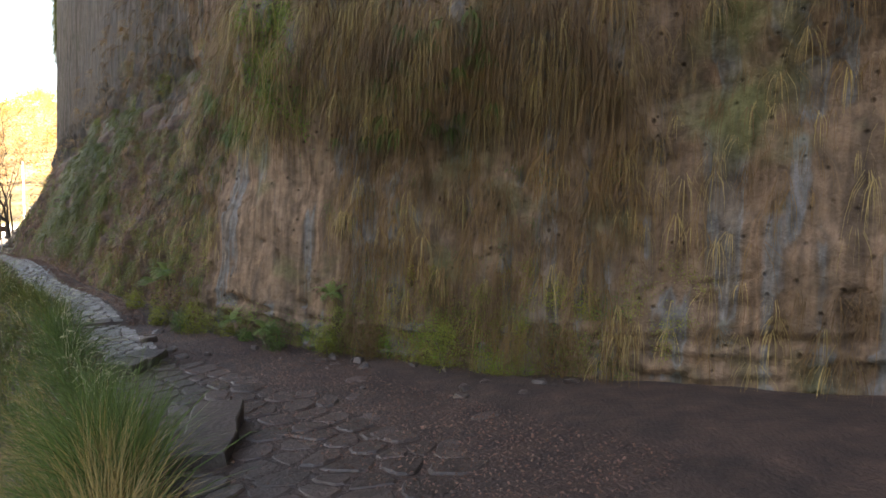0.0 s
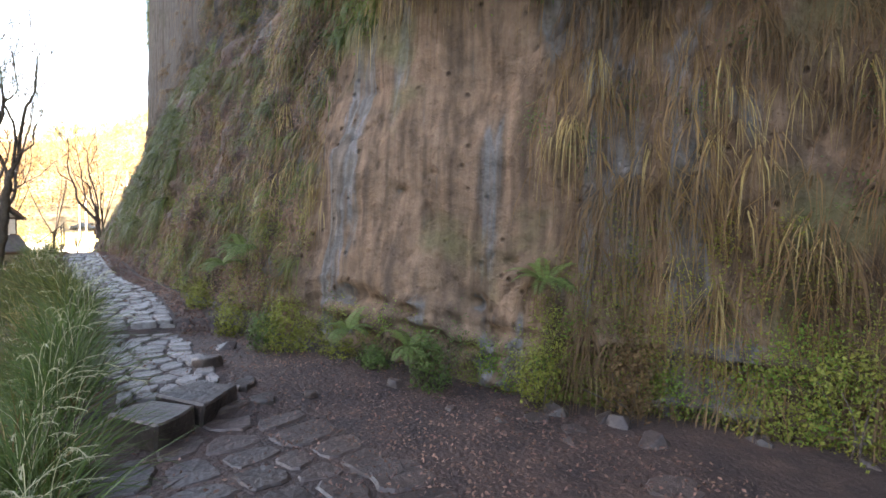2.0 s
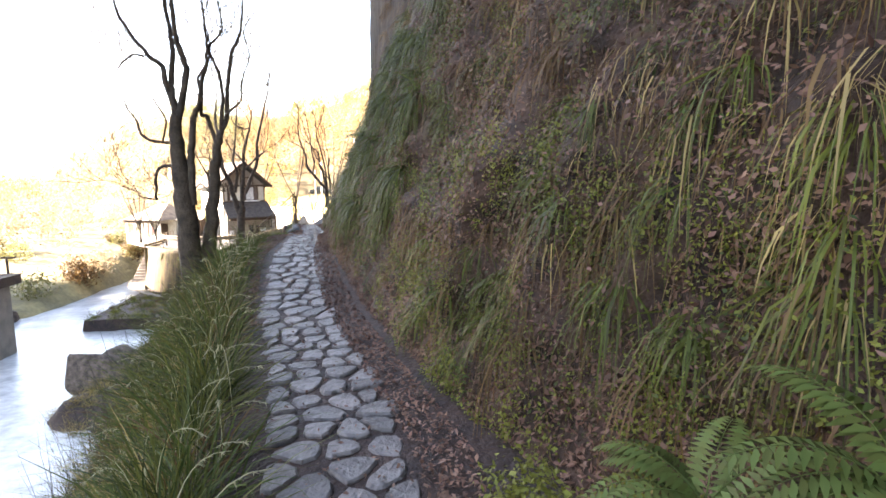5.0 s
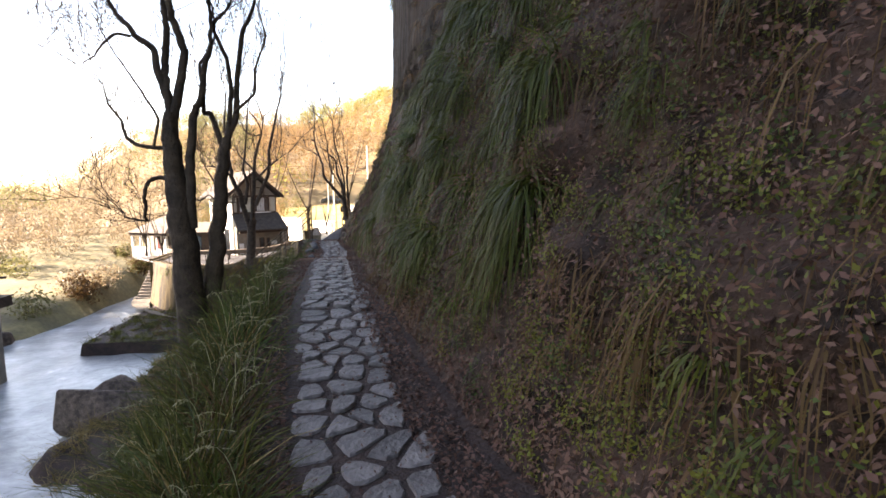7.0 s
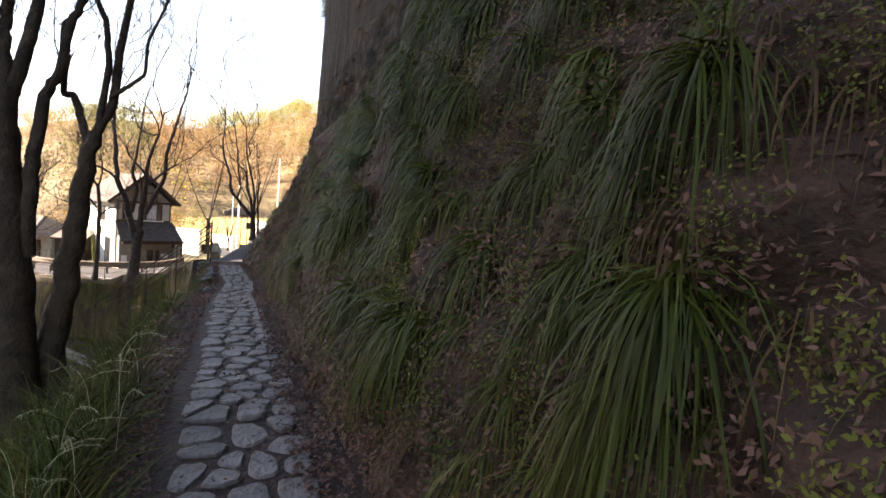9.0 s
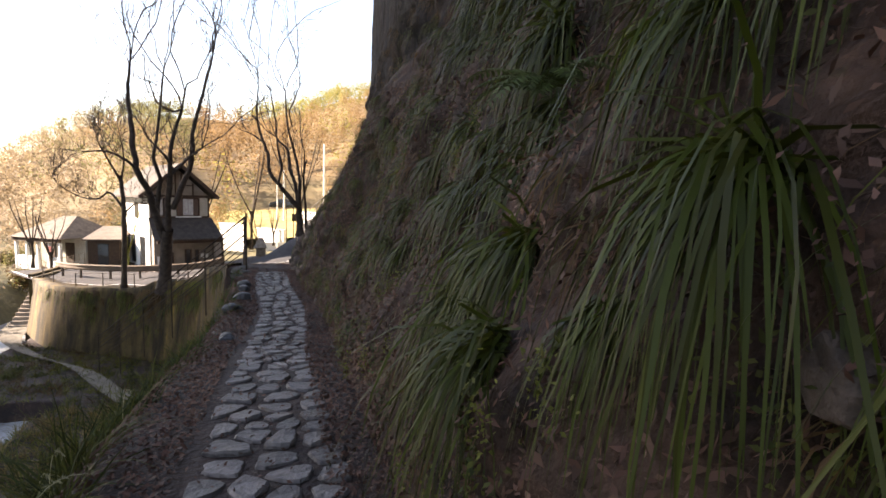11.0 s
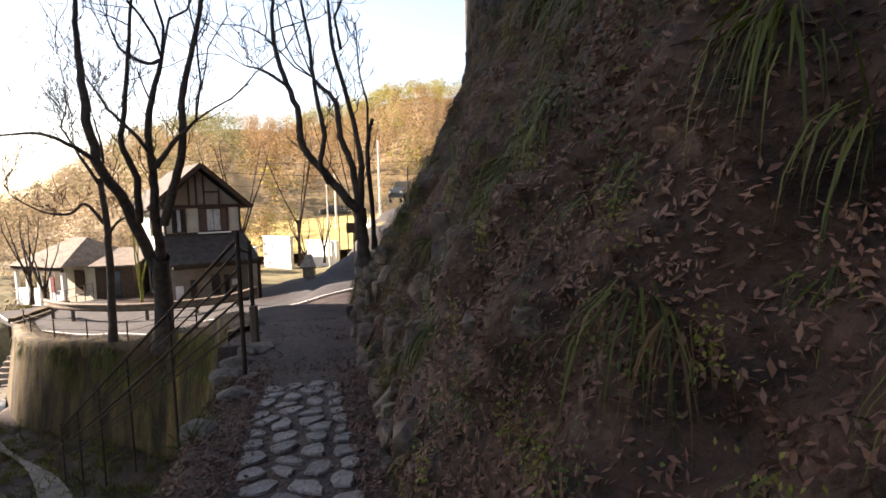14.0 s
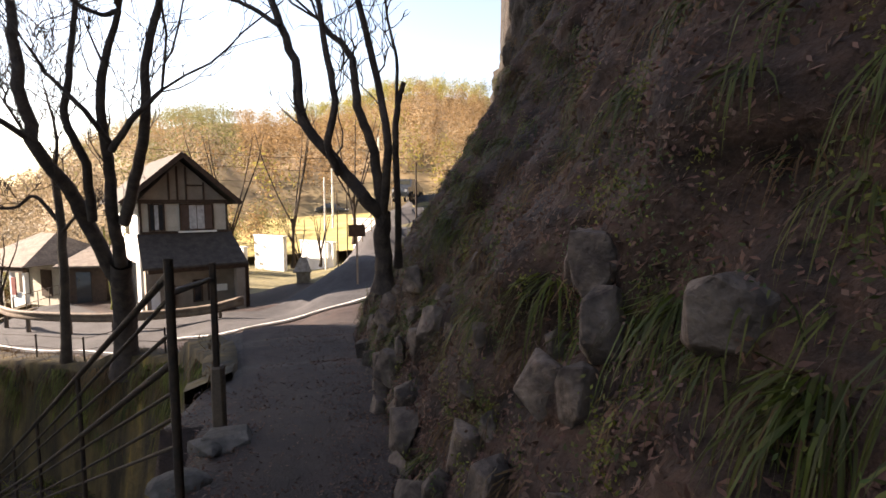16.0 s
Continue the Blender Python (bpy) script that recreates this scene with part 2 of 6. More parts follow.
# ---- mesh helpers ----
def mesh_np(name, verts, faces, material, smooth=False):
    """A mesh from arrays: verts N x 3, faces M x 3 or M x 4."""
    me = bpy.data.meshes.new(name)
    verts, faces = np.asarray(verts, np.float32), np.asarray(faces, np.int32)
    k = faces.shape[1]
    me.vertices.add(len(verts))
    me.vertices.foreach_set("co", verts.ravel())
    me.loops.add(faces.size)
    me.loops.foreach_set("vertex_index", faces.ravel())
    me.polygons.add(len(faces))
    me.polygons.foreach_set("loop_start", np.arange(0, faces.size, k, dtype=np.int32))
    me.polygons.foreach_set("loop_total", np.full(len(faces), k, np.int32))
    if smooth:
        me.polygons.foreach_set("use_smooth", np.ones(len(faces), bool))
    me.materials.append(material)
    me.update(calc_edges=True)
    me.validate()
    return me

class Geo:
    """Gathers quads."""
    def __init__(self):
        self.v, self.f, self.n = [], [], 0

    def add(self, v, f):
        self.v.append(np.asarray(v, float))
        self.f.append(np.asarray(f) + self.n)
        self.n += len(v)

    def mesh(self, name, material, smooth=False):
        return mesh_np(name, np.concatenate(self.v), np.concatenate(self.f), material, smooth)

def grid_faces(rows, cols):
    i, j = np.meshgrid(np.arange(cols - 1), np.arange(rows - 1))
    a = (j * cols + i).ravel()
    return np.stack([a, a + 1, a + cols + 1, a + cols], 1)

def tube(geo, pts, radii, sides=7, lump=0.0):
    """A tapered tube along pts."""
    pts = np.asarray(pts, float)
    d = np.gradient(pts, axis=0)
    d /= np.linalg.norm(d, axis=1, keepdims=True) + 1e-9
    ref = np.array([0.31, 0.87, 0.2]) if abs(d[0, 2]) > 0.5 else np.array([0.1, 0.2, 1.0])
    a = np.cross(d, ref)
    a /= np.linalg.norm(a, axis=1, keepdims=True) + 1e-9
    b = np.cross(d, a)
    ang = np.arange(sides) * 2 * np.pi / sides
    r = np.asarray(radii)[:, None] * (1 + lump * (np.random.rand(len(pts), sides) - 0.5))
    v = pts[:, None] + r[:, :, None] * (np.cos(ang)[None, :, None] * a[:, None] + np.sin(ang)[None, :, None] * b[:, None])
    f = []
    for i in range(len(pts) - 1):
        for k in range(sides):
            f.append((i * sides + k, i * sides + (k + 1) % sides, (i + 1) * sides + (k + 1) % sides, (i + 1) * sides + k))
    geo.add(v.reshape(-1, 3), f)

def smooth_line(pts, n):
    """Catmull-Rom through pts with n points a span."""
    p = np.asarray(pts, float)
    p = np.concatenate([[2 * p[0] - p[1]], p, [2 * p[-1] - p[-2]]])
    out = []
    for i in range(1, len(p) - 2):
        for t in np.arange(n) / n:
            out.append(0.5 * (2 * p[i] + (p[i + 1] - p[i - 1]) * t + (2 * p[i - 1] - 5 * p[i] + 4 * p[i + 1] - p[i + 2]) * t * t + (3 * p[i] - p[i - 1] - 3 * p[i + 1] + p[i + 2]) * t**3))
    out.append(p[-2])
    return np.array(out)

def blades(roots, dirs, lengths, widths, droop, segs=4, side=None):
    """Strips that start along dirs and bend down with droop; all arguments arrays of one length."""
    n = len(roots)
    dirs = dirs / (np.linalg.norm(dirs, axis=1, keepdims=True) + 1e-9)
    if side is None:
        side = np.cross(dirs, np.random.randn(n, 3))
    side = side / (np.linalg.norm(side, axis=1, keepdims=True) + 1e-9)
    p, d = roots.copy(), dirs.copy()
    step = (lengths / segs)[:, None]
    rows = []
    for k in range(segs + 1):
        w = widths[:, None] * (1.0 - 0.92 * (k / segs) ** 1.6) * 0.5
        rows += [p - side * w, p + side * w]
        d = d + np.array([0, 0, -1.0]) * (droop / segs)[:, None] + 0.06 * np.random.randn(n, 3)
        d /= np.linalg.norm(d, axis=1, keepdims=True) + 1e-9
        p = p + d * step
    v = np.stack(rows, 1).reshape(-1, 3)
    base = (np.arange(n) * 2 * (segs + 1))[:, None]
    f = np.concatenate([base + np.array([2 * k, 2 * k + 1, 2 * k + 3, 2 * k + 2]) for k in range(segs)])
    return v, f

def flakes(points, size, normal=None, tilt=0.6, long=1.6):
    """Small leaf quads round points, lying roughly across normal."""
    n = len(points)
    nn = np.tile([0, 0, 1.0], (n, 1)) if normal is None else normal
    nn = nn + tilt * np.random.randn(n, 3)
    nn /= np.linalg.norm(nn, axis=1, keepdims=True)
    a = np.cross(nn, np.random.randn(n, 3))
    a /= np.linalg.norm(a, axis=1, keepdims=True)
    b = np.cross(nn, a)
    s = np.asarray(size)[:, None]
    w, sh, curl = np.random.uniform(0.45, 0.95, (n, 1)), np.random.uniform(-0.5, 0.5, (n, 2, 1)), np.random.uniform(-0.35, 0.6, (n, 2, 1))
    v = np.stack([points - a * s * long, points + b * s * w + a * s * sh[:, 0] + nn * s * curl[:, 0], points + a * s * long, points - b * s * w + a * s * sh[:, 1] + nn * s * curl[:, 1]], 1).reshape(-1, 3)
    return v, np.arange(n * 4).reshape(-1, 4)

def box(bm, x0, x1, y0, y1, z0, z1, bevel=0.0):
    r = bmesh.ops.create_cube(bm, size=1.0)
    for v in r["verts"]:
        v.co = Vector(((x0 + x1) / 2 + v.co.x * (x1 - x0), (y0 + y1) / 2 + v.co.y * (y1 - y0), (z0 + z1) / 2 + v.co.z * (z1 - z0)))
    if bevel:
        ed = list({e for v in r["verts"] for e in v.link_edges})
        bmesh.ops.bevel(bm, geom=ed, offset=bevel, segments=1, affect="EDGES")

def part(name, bm, material, parent, label=""):
    me = bpy.data.meshes.new(name)
    bm.to_mesh(me)
    bm.free()
    me.materials.append(material)
    ob = new(name, me)
    ob.parent = parent
    if label:
        tagged(ob, label)
    return ob

def box_part(name, dims, material, parent, label="", bevel=0.0):
    bm = bmesh.new()
    box(bm, *dims, bevel)
    return part(name, bm, material, parent, label)

def lerp_tab(tab, v):
    return np.interp(v, [a for a, _ in tab], [b for _, b in tab])

# ---- plan ----
PATH_X = [(-6, 0.9), (0, 1.4), (5, 1.6), (8, 1.5), (10, 1.25), (12.5, 1.1), (14, 1.0), (16, 0.58), (17, 0.38), (18.5, 0.16), (20, 0.0), (23, -0.16), (27.7, -0.44), (30.7, -0.5), (33.4, -0.85), (36, -1.1), (40, -1.6), (44, -2.2)]
PATH_Z = [(-6, 0.2), (0, -0.1), (3, -0.55), (6, -0.92), (9.2, -0.98), (9.9, -0.80), (11, -0.77), (12.1, -0.76), (12.35, -0.62), (14.2, -0.53), (17, -0.47), (20, -0.22), (23, -0.3), (25, -0.38), (27, -0.56), (29, -0.78), (33, -0.86), (36, -0.95), (40, -1.25), (44, -1.65), (47, -1.95), (52, -2.2), (70, -2.6)]
# foot of the cliff: x, y, steepness of the bank, height of the bank under the sheer rock
FOOT = [(9.0, -30, 9, 9), (8.5, -8, 9, 9), (7.4, 0, 9, 9), (5.9, 5.2, 9, 9), (4.4, 8.4, 9, 9), (3.3, 10.0, 9, 9), (2.7, 11.5, 6, 8), (2.15, 13.0, 3.6, 6), (1.7, 14.5, 2.9, 5.5), (1.12, 17, 2.6, 5), (0.66, 20, 2.4, 5), (0.42, 23, 2.4, 5), (0.25, 27.7, 2.3, 5), (0.08, 30.7, 2.3, 5), (-0.3, 33.4, 2.3, 5), (-0.45, 36, 2.2, 5), (-0.75, 40, 1.9, 5), (-1.05, 44, 1.6, 5), (-0.9, 46.5, 1.5, 5), (0.0, 49, 1.6, 5), (2.2, 51.2, 2.0, 5), (6, 53.5, 2.4, 5), (14, 56, 3, 5), (60, 66, 3, 5)]
ROAD_Z = [(-14, 53.5, -3.75), (-11, 52, -3.72), (-8, 50.5, -3.6), (-5.3, 48.8, -3.05), (-4, 48.5, -2.7), (-2.8, 45.5, -2.0), (-1.7, 40, -1.3), (-2.2, 43, -1.65), (-1.75, 52.4, -2.5), (-0.6, 49, -2.3), (0.0, 56, -1.5), (0.35, 60, -0.5), (2, 64, 0.4), (4, 67, 1.2), (-8.5, 58, -3.75), (-6, 57.5, -3.7), (-4, 53, -3.2), (-3.4, 60, -3.2), (-5, 75, -4.2), (-16, 62, -3.8), (-12, 75, -4.2), (-20, 90, -4), (5, 95, -3), (-5.5, 64, -3.85), (-6, 69, -4.2), (-3.6, 66.5, -3.6), (-7, 62, -3.8)]
PATH_HALF = [(0, 1.1), (5, 0.95), (8, 0.72), (10, 0.5), (12.4, 0.42), (33, 0.41), (37, 0.45)]
WALL = [(-14.6, 54.2), (-12.8, 51.7), (-11, 50.3), (-8.3, 49.0), (-5.8, 47.3), (-4.2, 45.2), (-3.2, 42.5), (-2.7, 40.2)]

def path_x(y):
    return lerp_tab(PATH_X, y)

def path_z(y):
    return lerp_tab(PATH_Z, y)

def wall_y(x):
    return np.interp(x, [a for a, _ in WALL], [b for _, b in WALL])

def road_z(x, y):
    w = [1.0 / ((x - a) ** 2 + (y - b) ** 2 + 0.3) ** 1.7 for a, b, _ in ROAD_Z]
    return sum(k * c for k, (_, _, c) in zip(w, ROAD_Z)) / sum(w)

def on_road(x, y):
    return -14.6 < x and y > (wall_y(x) if x < -2.7 else 38.5 + max(0, x + 2.7) * 0.8)

def ground_z(x, y):
    """Path bench, verge, the fall to the river, and the raised road past the wall."""
    zp = path_z(y)
    d = path_x(y) - x
    if y > 100:
        return -4.0
    if on_road(x, y):
        k = min(1.0, max(0.0, (y - 38.5) / 3.5)) if x > -3.5 else 1.0
        return road_z(x, y) * k + zp * (1 - k)
    d -= float(lerp_tab(PATH_HALF, y)) - 0.42
    if d < 0.85:
        return zp
    if x < -18.2 and y > 45:
        return float(np.interp(y, [45, 47, 58, 90], [-8.2, -6.9, -5.6, -4.0])) + 0.3 * noise.noise((x * 0.3, y * 0.3, 1))
    if y > 58:
        return float(np.interp(y, [58, 90], [-8.2, -4.0]))
    low = -6.6 if y > 43 and x > -14.6 else -8.2 + 1.6 * min(1.0, max(0.0, (y - 27 + 1.5 * noise.noise((x * 0.5, y * 0.3, 0))) / 4)) * min(1.0, max(0.0, (x + 10.3 + 0.8 * noise.noise((y * 0.6, 0, 3))) / 1.2))
    run = np.interp(y, [0, 14, 24, 34, 42], [5.5, 5.5, 6.0, 4.5, 3.0])
    t = min(1.0, (d - 0.85) / run)
    t = t ** float(np.interp(y, [12, 17, 30, 36], [0.8, 1.2, 1.2, 0.8])) * (1.5 - 0.5 * t)
    return zp + (low - zp) * min(1.0, t)

def build_ground():
    xs = np.concatenate([np.linspace(-900, -60, 12), np.linspace(-50, -16, 18), np.linspace(-15.6, -6, 40), np.linspace(-5.85, 9, 80), np.linspace(10, 60, 12), np.linspace(80, 900, 9)])
    ys = np.concatenate([np.linspace(-900, -20, 9), np.linspace(-12, 38, 130), np.linspace(38.2, 58, 70), np.linspace(59, 100, 30), np.linspace(110, 1200, 14)])
    verts = [(x, y, ground_z(x, y) + (0.05 * noise.noise((x * 1.3, y * 1.3, 0)) * min(1.0, max(0.0, abs(x - path_x(y)) - 0.6) * 2) if abs(x) < 20 and y < 40 else 0)) for y in ys for x in xs]
    me = mesh_np("ground", verts, grid_faces(len(ys), len(xs)), M_EARTH, True)
    me.materials.append(M_ROUGH)
    X, Y = np.meshgrid(xs[:-1], ys[:-1])
    me.polygons.foreach_set("material_index", (((X < -18.2) & (Y > 45)) | (Y > 60)).astype(np.int32).ravel())
    ob = new("ground", me)
    tagged(ob, "dark brown earth with dead leaves beside the path", "ground", kind="structure")

FOOT_A = np.array(FOOT, float)
FOOT_S = np.concatenate([[0], np.cumsum(np.hypot(np.diff(FOOT_A[:, 0]), np.diff(FOOT_A[:, 1])))])
_t = np.stack([np.gradient(FOOT_A[:, 0]), np.gradient(FOOT_A[:, 1])], 1)
_t /= np.linalg.norm(_t, axis=1, keepdims=True)
FOOT_N = np.stack([_t[:, 1], -_t[:, 0]], 1)

def s_of_y(y):
    """Length along the foot at a given y, up to the nose of the bank."""
    return np.interp(y, FOOT_A[:, 1], FOOT_S)

def cliff_points(s, h, relief=True):
    """Points of the rock face at arrays s (along the foot) and h (height over it)."""
    s, h = np.asarray(s, float), np.asarray(h, float)
    f = lambda k: np.interp(s, FOOT_S, FOOT_A[:, k])
    x, y, st, hb = f(0), f(1), f(2), f(3)
    n = np.stack([np.interp(s, FOOT_S, FOOT_N[:, k]) for k in (0, 1)], -1)
    off = np.where(h < hb, h / st, hb / st + (h - hb) * 0.03)
    # the rock leans out again over the hollow at the start of the way
    lean = np.clip((y - 12.5) / -3.0, 0, 1) * np.clip((h - 3.9) / 1.5, 0, 1)
    off = off - 0.75 * lean
    if relief:
        k = np.array([noise.noise((a * 0.55, b * 0.4, 3.1)) * 0.34 + noise.noise((a * 1.3, b * 1.0, 6.1)) * 0.22 + noise.noise((a * 2.6, b * 1.9, 7.7)) * 0.12 + noise.noise((a * 6.0, b * 4.0, 1.7)) * 0.05 for a, b in zip(s.ravel(), h.ravel())]).reshape(s.shape)
        bare = np.clip(1 - np.abs(y - 9.7) / 2.2, 0, 1) * (h < 4.2)
        off = off + k * np.minimum(1.0, h / 0.8) * (1 - 0.55 * bare) * np.where(h < 3, 0.8, 1.0) * np.where((h > 6) & (y > 13), 0.22, 1.0)
        early = np.clip((14 - y) / 2.0, 0, 1)
        # hummocks, hollows and small ledges of the bank
        hum = np.array([noise.noise((a * 1.7, b * 2.0, 41.0)) * 0.16 + abs(noise.noise((a * 3.4, b * 4.2, 17.0))) * 0.14 for a, b in zip(s.ravel(), h.ravel())]).reshape(s.shape)
        off = off + hum * (1 - early) * np.clip(h / 0.5, 0, 1) * (h < 6.5)
        # broken layers at the foot, cracks and pits in the bare rock
        lay = np.array([noise.noise((a * 0.9, b * 7.0, 21.0)) * 0.16 + noise.noise((a * 5.0, b * 9.0, 4.0)) * 0.10 for a, b in zip(s.ravel(), h.ravel())]).reshape(s.shape)
        off = off + lay * early * np.clip((0.95 - h) / 0.3, 0, 1) * np.clip(h / 0.1, 0, 1)
        cr = np.array([abs(noise.noise((a * 0.8, b * 1.5 + 0.5 * a, 11.0))) + max(0.0, 0.08 - noise.noise((a * 0.6, b * 0.6, 31.0))) for a, b in zip(s.ravel(), h.ravel())]).reshape(s.shape)
        off = off + 0.07 * np.clip(1 - cr / 0.03, 0, 1) * early * (h > 0.5)
        for ys0, hs0, rs, rh, dep in ((9.3, 0.85, 0.12, 0.09, 0.2), (10.1, 1.85, 0.09, 0.04, 0.12), (9.75, 2.1, 0.07, 0.03, 0.1), (9.0, 1.3, 0.14, 0.04, 0.1)):
            ds = (s - np.interp(ys0, FOOT_A[:, 1], FOOT_S)) / rs
            off = off + dep * np.exp(-(ds ** 2 + ((h - hs0) / rh) ** 2) * 1.5)
    z = path_z(np.minimum(y, 46.5)) - 0.08 + h
    return np.stack([x + n[..., 0] * off, y + n[..., 1] * off, z], -1), np.concatenate([-n, np.zeros(n.shape[:-1] + (1,))], -1)

def _bank_index(ss, hs):
    """1 for the earth bank, 0 for bare rock, face by face."""
    ys = np.interp(ss[:-1], FOOT_S, FOOT_A[:, 1])
    top = 5.0 + 1.2 * np.array([noise.noise((a * 0.4, 0.0, 0.0)) for a in ss[:-1]])
    bank = (ys[:, None] > 12.2) & (hs[None, :-1] < top[:, None])
    return np.where(bank, 1, np.where((ys[:, None] > 15) & (hs[None, :-1] > 4), 2, 0)).astype(np.int32).ravel()

def build_cliff():
    s0, s1 = s_of_y(-8), s_of_y(46)
    ss = np.concatenate([np.linspace(0, s0 - 1, 10), np.linspace(s0, s_of_y(3.9), 70), np.linspace(s_of_y(4), s_of_y(14), 230), np.linspace(s_of_y(14) + 0.1, s1, 230), np.linspace(s1 + 0.2, FOOT_S[-3], 60), np.linspace(FOOT_S[-3] + 1, FOOT_S[-1], 10)])
    hs = np.concatenate([np.linspace(0, 5, 92), np.linspace(5.08, 7, 20), np.linspace(7.3, 34, 36)])
    S, H = np.meshgrid(ss, hs, indexing="ij")
    v, _ = cliff_points(S, H)
    me = mesh_np("cliff", v.reshape(-1, 3), grid_faces(len(ss), len(hs))[:, ::-1], M_ROCK, True)
    me.materials.append(M_BANK)
    me.materials.append(M_GREYROCK)
    me.polygons.foreach_set("material_index", _bank_index(ss, hs))
    ob = new("cliff", me)
    tagged(ob, "tall brown and grey streaked rock cliff overgrown with dry grass", "cliff", kind="structure")

build_ground()
build_cliff()

# river
xs, ys = np.linspace(-60, -3.0, 70), np.linspace(-30, 95, 110)
X, Y = np.meshgrid(xs, ys)
Z = -7.2 + 0.10 * np.array([noise.noise((a * 0.9, b * 0.5, 0.0)) + 0.6 * noise.noise((a * 2.2, b * 1.4, 4.0)) for a, b in zip(X.ravel(), Y.ravel())])
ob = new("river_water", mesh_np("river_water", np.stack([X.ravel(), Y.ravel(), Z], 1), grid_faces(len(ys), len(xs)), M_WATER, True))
tagged(ob, "fast rippled river water below the path, paled for sky reflection", "river", kind="structure")

# unseen mountain added across the river to keep the whole footpath in shade
def build_shade_mountain():
    U, W = np.meshgrid(np.linspace(80, 280, 44), np.linspace(0.8, 230, 60))
    X = -7.2 - 0.951 * U - 0.31 * W
    Y = 52.4 + 0.31 * U - 0.951 * W
    r = np.clip((U - 80) / 70.0, 0, 1) ** 0.8 * np.clip((W - 0.8) / 1.5, 0, 1) ** 0.5
    lump = np.array([6 * noise.noise((a * 0.04, b * 0.04, 2)) for a, b in zip(X.ravel(), Y.ravel())]).reshape(X.shape)
    Z = -8 + 118 * r + lump * r
    ob = new("mountain", mesh_np("mountain", np.stack([X, Y, Z], -1).reshape(-1, 3), grid_faces(60, 44), M_HILL, True))
    tagged(ob, "steep unseen mountain flank across the river, added to shade the footpath", "mountain", kind="structure")
build_shade_mountain()

# far hillside, its ridge by direction
RIDGE = [(-70, 4.0), (-45, 1.0), (-36, -0.6), (-32, 0.2), (-30, 1.2), (-26, 4.0), (-23, 6.0), (-20, 7.4), (-15, 8.4), (-11, 8.2), (-9, 7.7), (-6, 8.4), (-3, 9.4), (0, 10.2), (3, 11.0), (8, 11.4), (40, 11.5)]

def hill_at(az, dist):
    """Hill surface in direction az (degrees from +y, to the right) at a distance from the junction."""
    r = np.clip((dist - 62) / 130.0, 0, 1)
    top = np.tan(np.radians(np.interp(az, [a for a, _ in RIDGE], [b for _, b in RIDGE]))) * 195
    lump = np.array([noise.noise((a * 0.11, b * 0.018, 5.0)) * 4 + noise.noise((a * 0.4, b * 0.05, 9.0)) * 1.6 for a, b in zip(np.ravel(az), np.ravel(dist))]).reshape(np.shape(az))
    z = -3.4 + r ** 0.85 * (top + 3.4 - 2) + lump * np.minimum(1, r * 4) * (1 - 0.5 * r) - np.clip(66 - np.asarray(dist), 0, 4)
    return np.stack([dist * np.sin(np.radians(az)), 34 + dist * np.cos(np.radians(az)), z], -1)

AZ, DI = np.meshgrid(np.linspace(-75, 45, 160), np.concatenate([np.linspace(62, 192, 40), np.linspace(200, 500, 8)]))
ob = new("hillside", mesh_np("hillside", hill_at(AZ, DI).reshape(-1, 3), grid_faces(48, 160), M_HILL, True))
tagged(ob, "sunlit autumn hillside of rust and olive woods", "hillside", kind="structure")

def build_woods():
    """Trees of the hillside: bare feathery crowns and thin trunks."""
    rng = np.random.RandomState(5)
    kinds = {"rust": (M_WOODS_A, []), "olive": (M_WOODS_B, []), "pale": (M_WOODS_C, []), "yellow": (M_WOODS_D, [])}
    for _ in range(2100):
        az, di = rng.uniform(-42, 13), 64 + 132 * rng.rand() ** 0.75
        p = hill_at(np.array([az]), np.array([di]))[0]
        up = (di - 62) / 130
        c = noise.noise((az * 0.09, di * 0.012, 1.0)) + 0.3 * rng.randn() * 0.6
        if az < -24:
            k = "pale" if c > -0.25 else "olive"
        elif az > -7 and up > 0.62:
            k = "yellow" if c > -0.2 else "olive"
        elif az > -13:
            k = "rust" if c > -0.32 else "yellow"
        else:
            k = "olive" if c > 0.0 else ("pale" if c > -0.25 else "rust")
        kinds[k][1].append((p, rng.uniform(4.5, 9.0)))
    for _ in range(330):
        az, di = rng.uniform(-48, -8), rng.uniform(40, 66)
        x, y = di * math.sin(math.radians(az)), 34 + di * math.cos(math.radians(az))
        if y > 68 and x < -9 or x < -25 and y > 58:
            kinds["pale" if az < -24 else ("rust", "olive")[_ % 2]][1].append((np.array([x, y, ground_z(x, y)]), rng.uniform(3.0, 5.5)))
    for k, (m, trees) in kinds.items():
        vs, fs, n0 = [], [], 0
        for p, hgt in trees:
            n = 130
            u = rng.randn(n, 3)
            u /= np.linalg.norm(u, axis=1, keepdims=True)
            r = rng.rand(n, 1) ** 0.4
            pts = p + np.array([0, 0, hgt * 0.58]) + u * r * np.array([hgt * 0.25, hgt * 0.25, hgt * 0.45])
            v, f = flakes(pts, rng.uniform(0.07, 0.17, n) * hgt / 7, normal=u + [0, 0, 0.3], tilt=0.14, long=1.3)
            vs.append(v); fs.append(f + n0); n0 += len(v)
        ob = new("hill_woods", mesh_np("hill_woods", np.concatenate(vs), np.concatenate(fs), m))
        tagged(ob, k + " coloured winter woods covering the far hillside", "woods", kind="stuff")
build_woods()

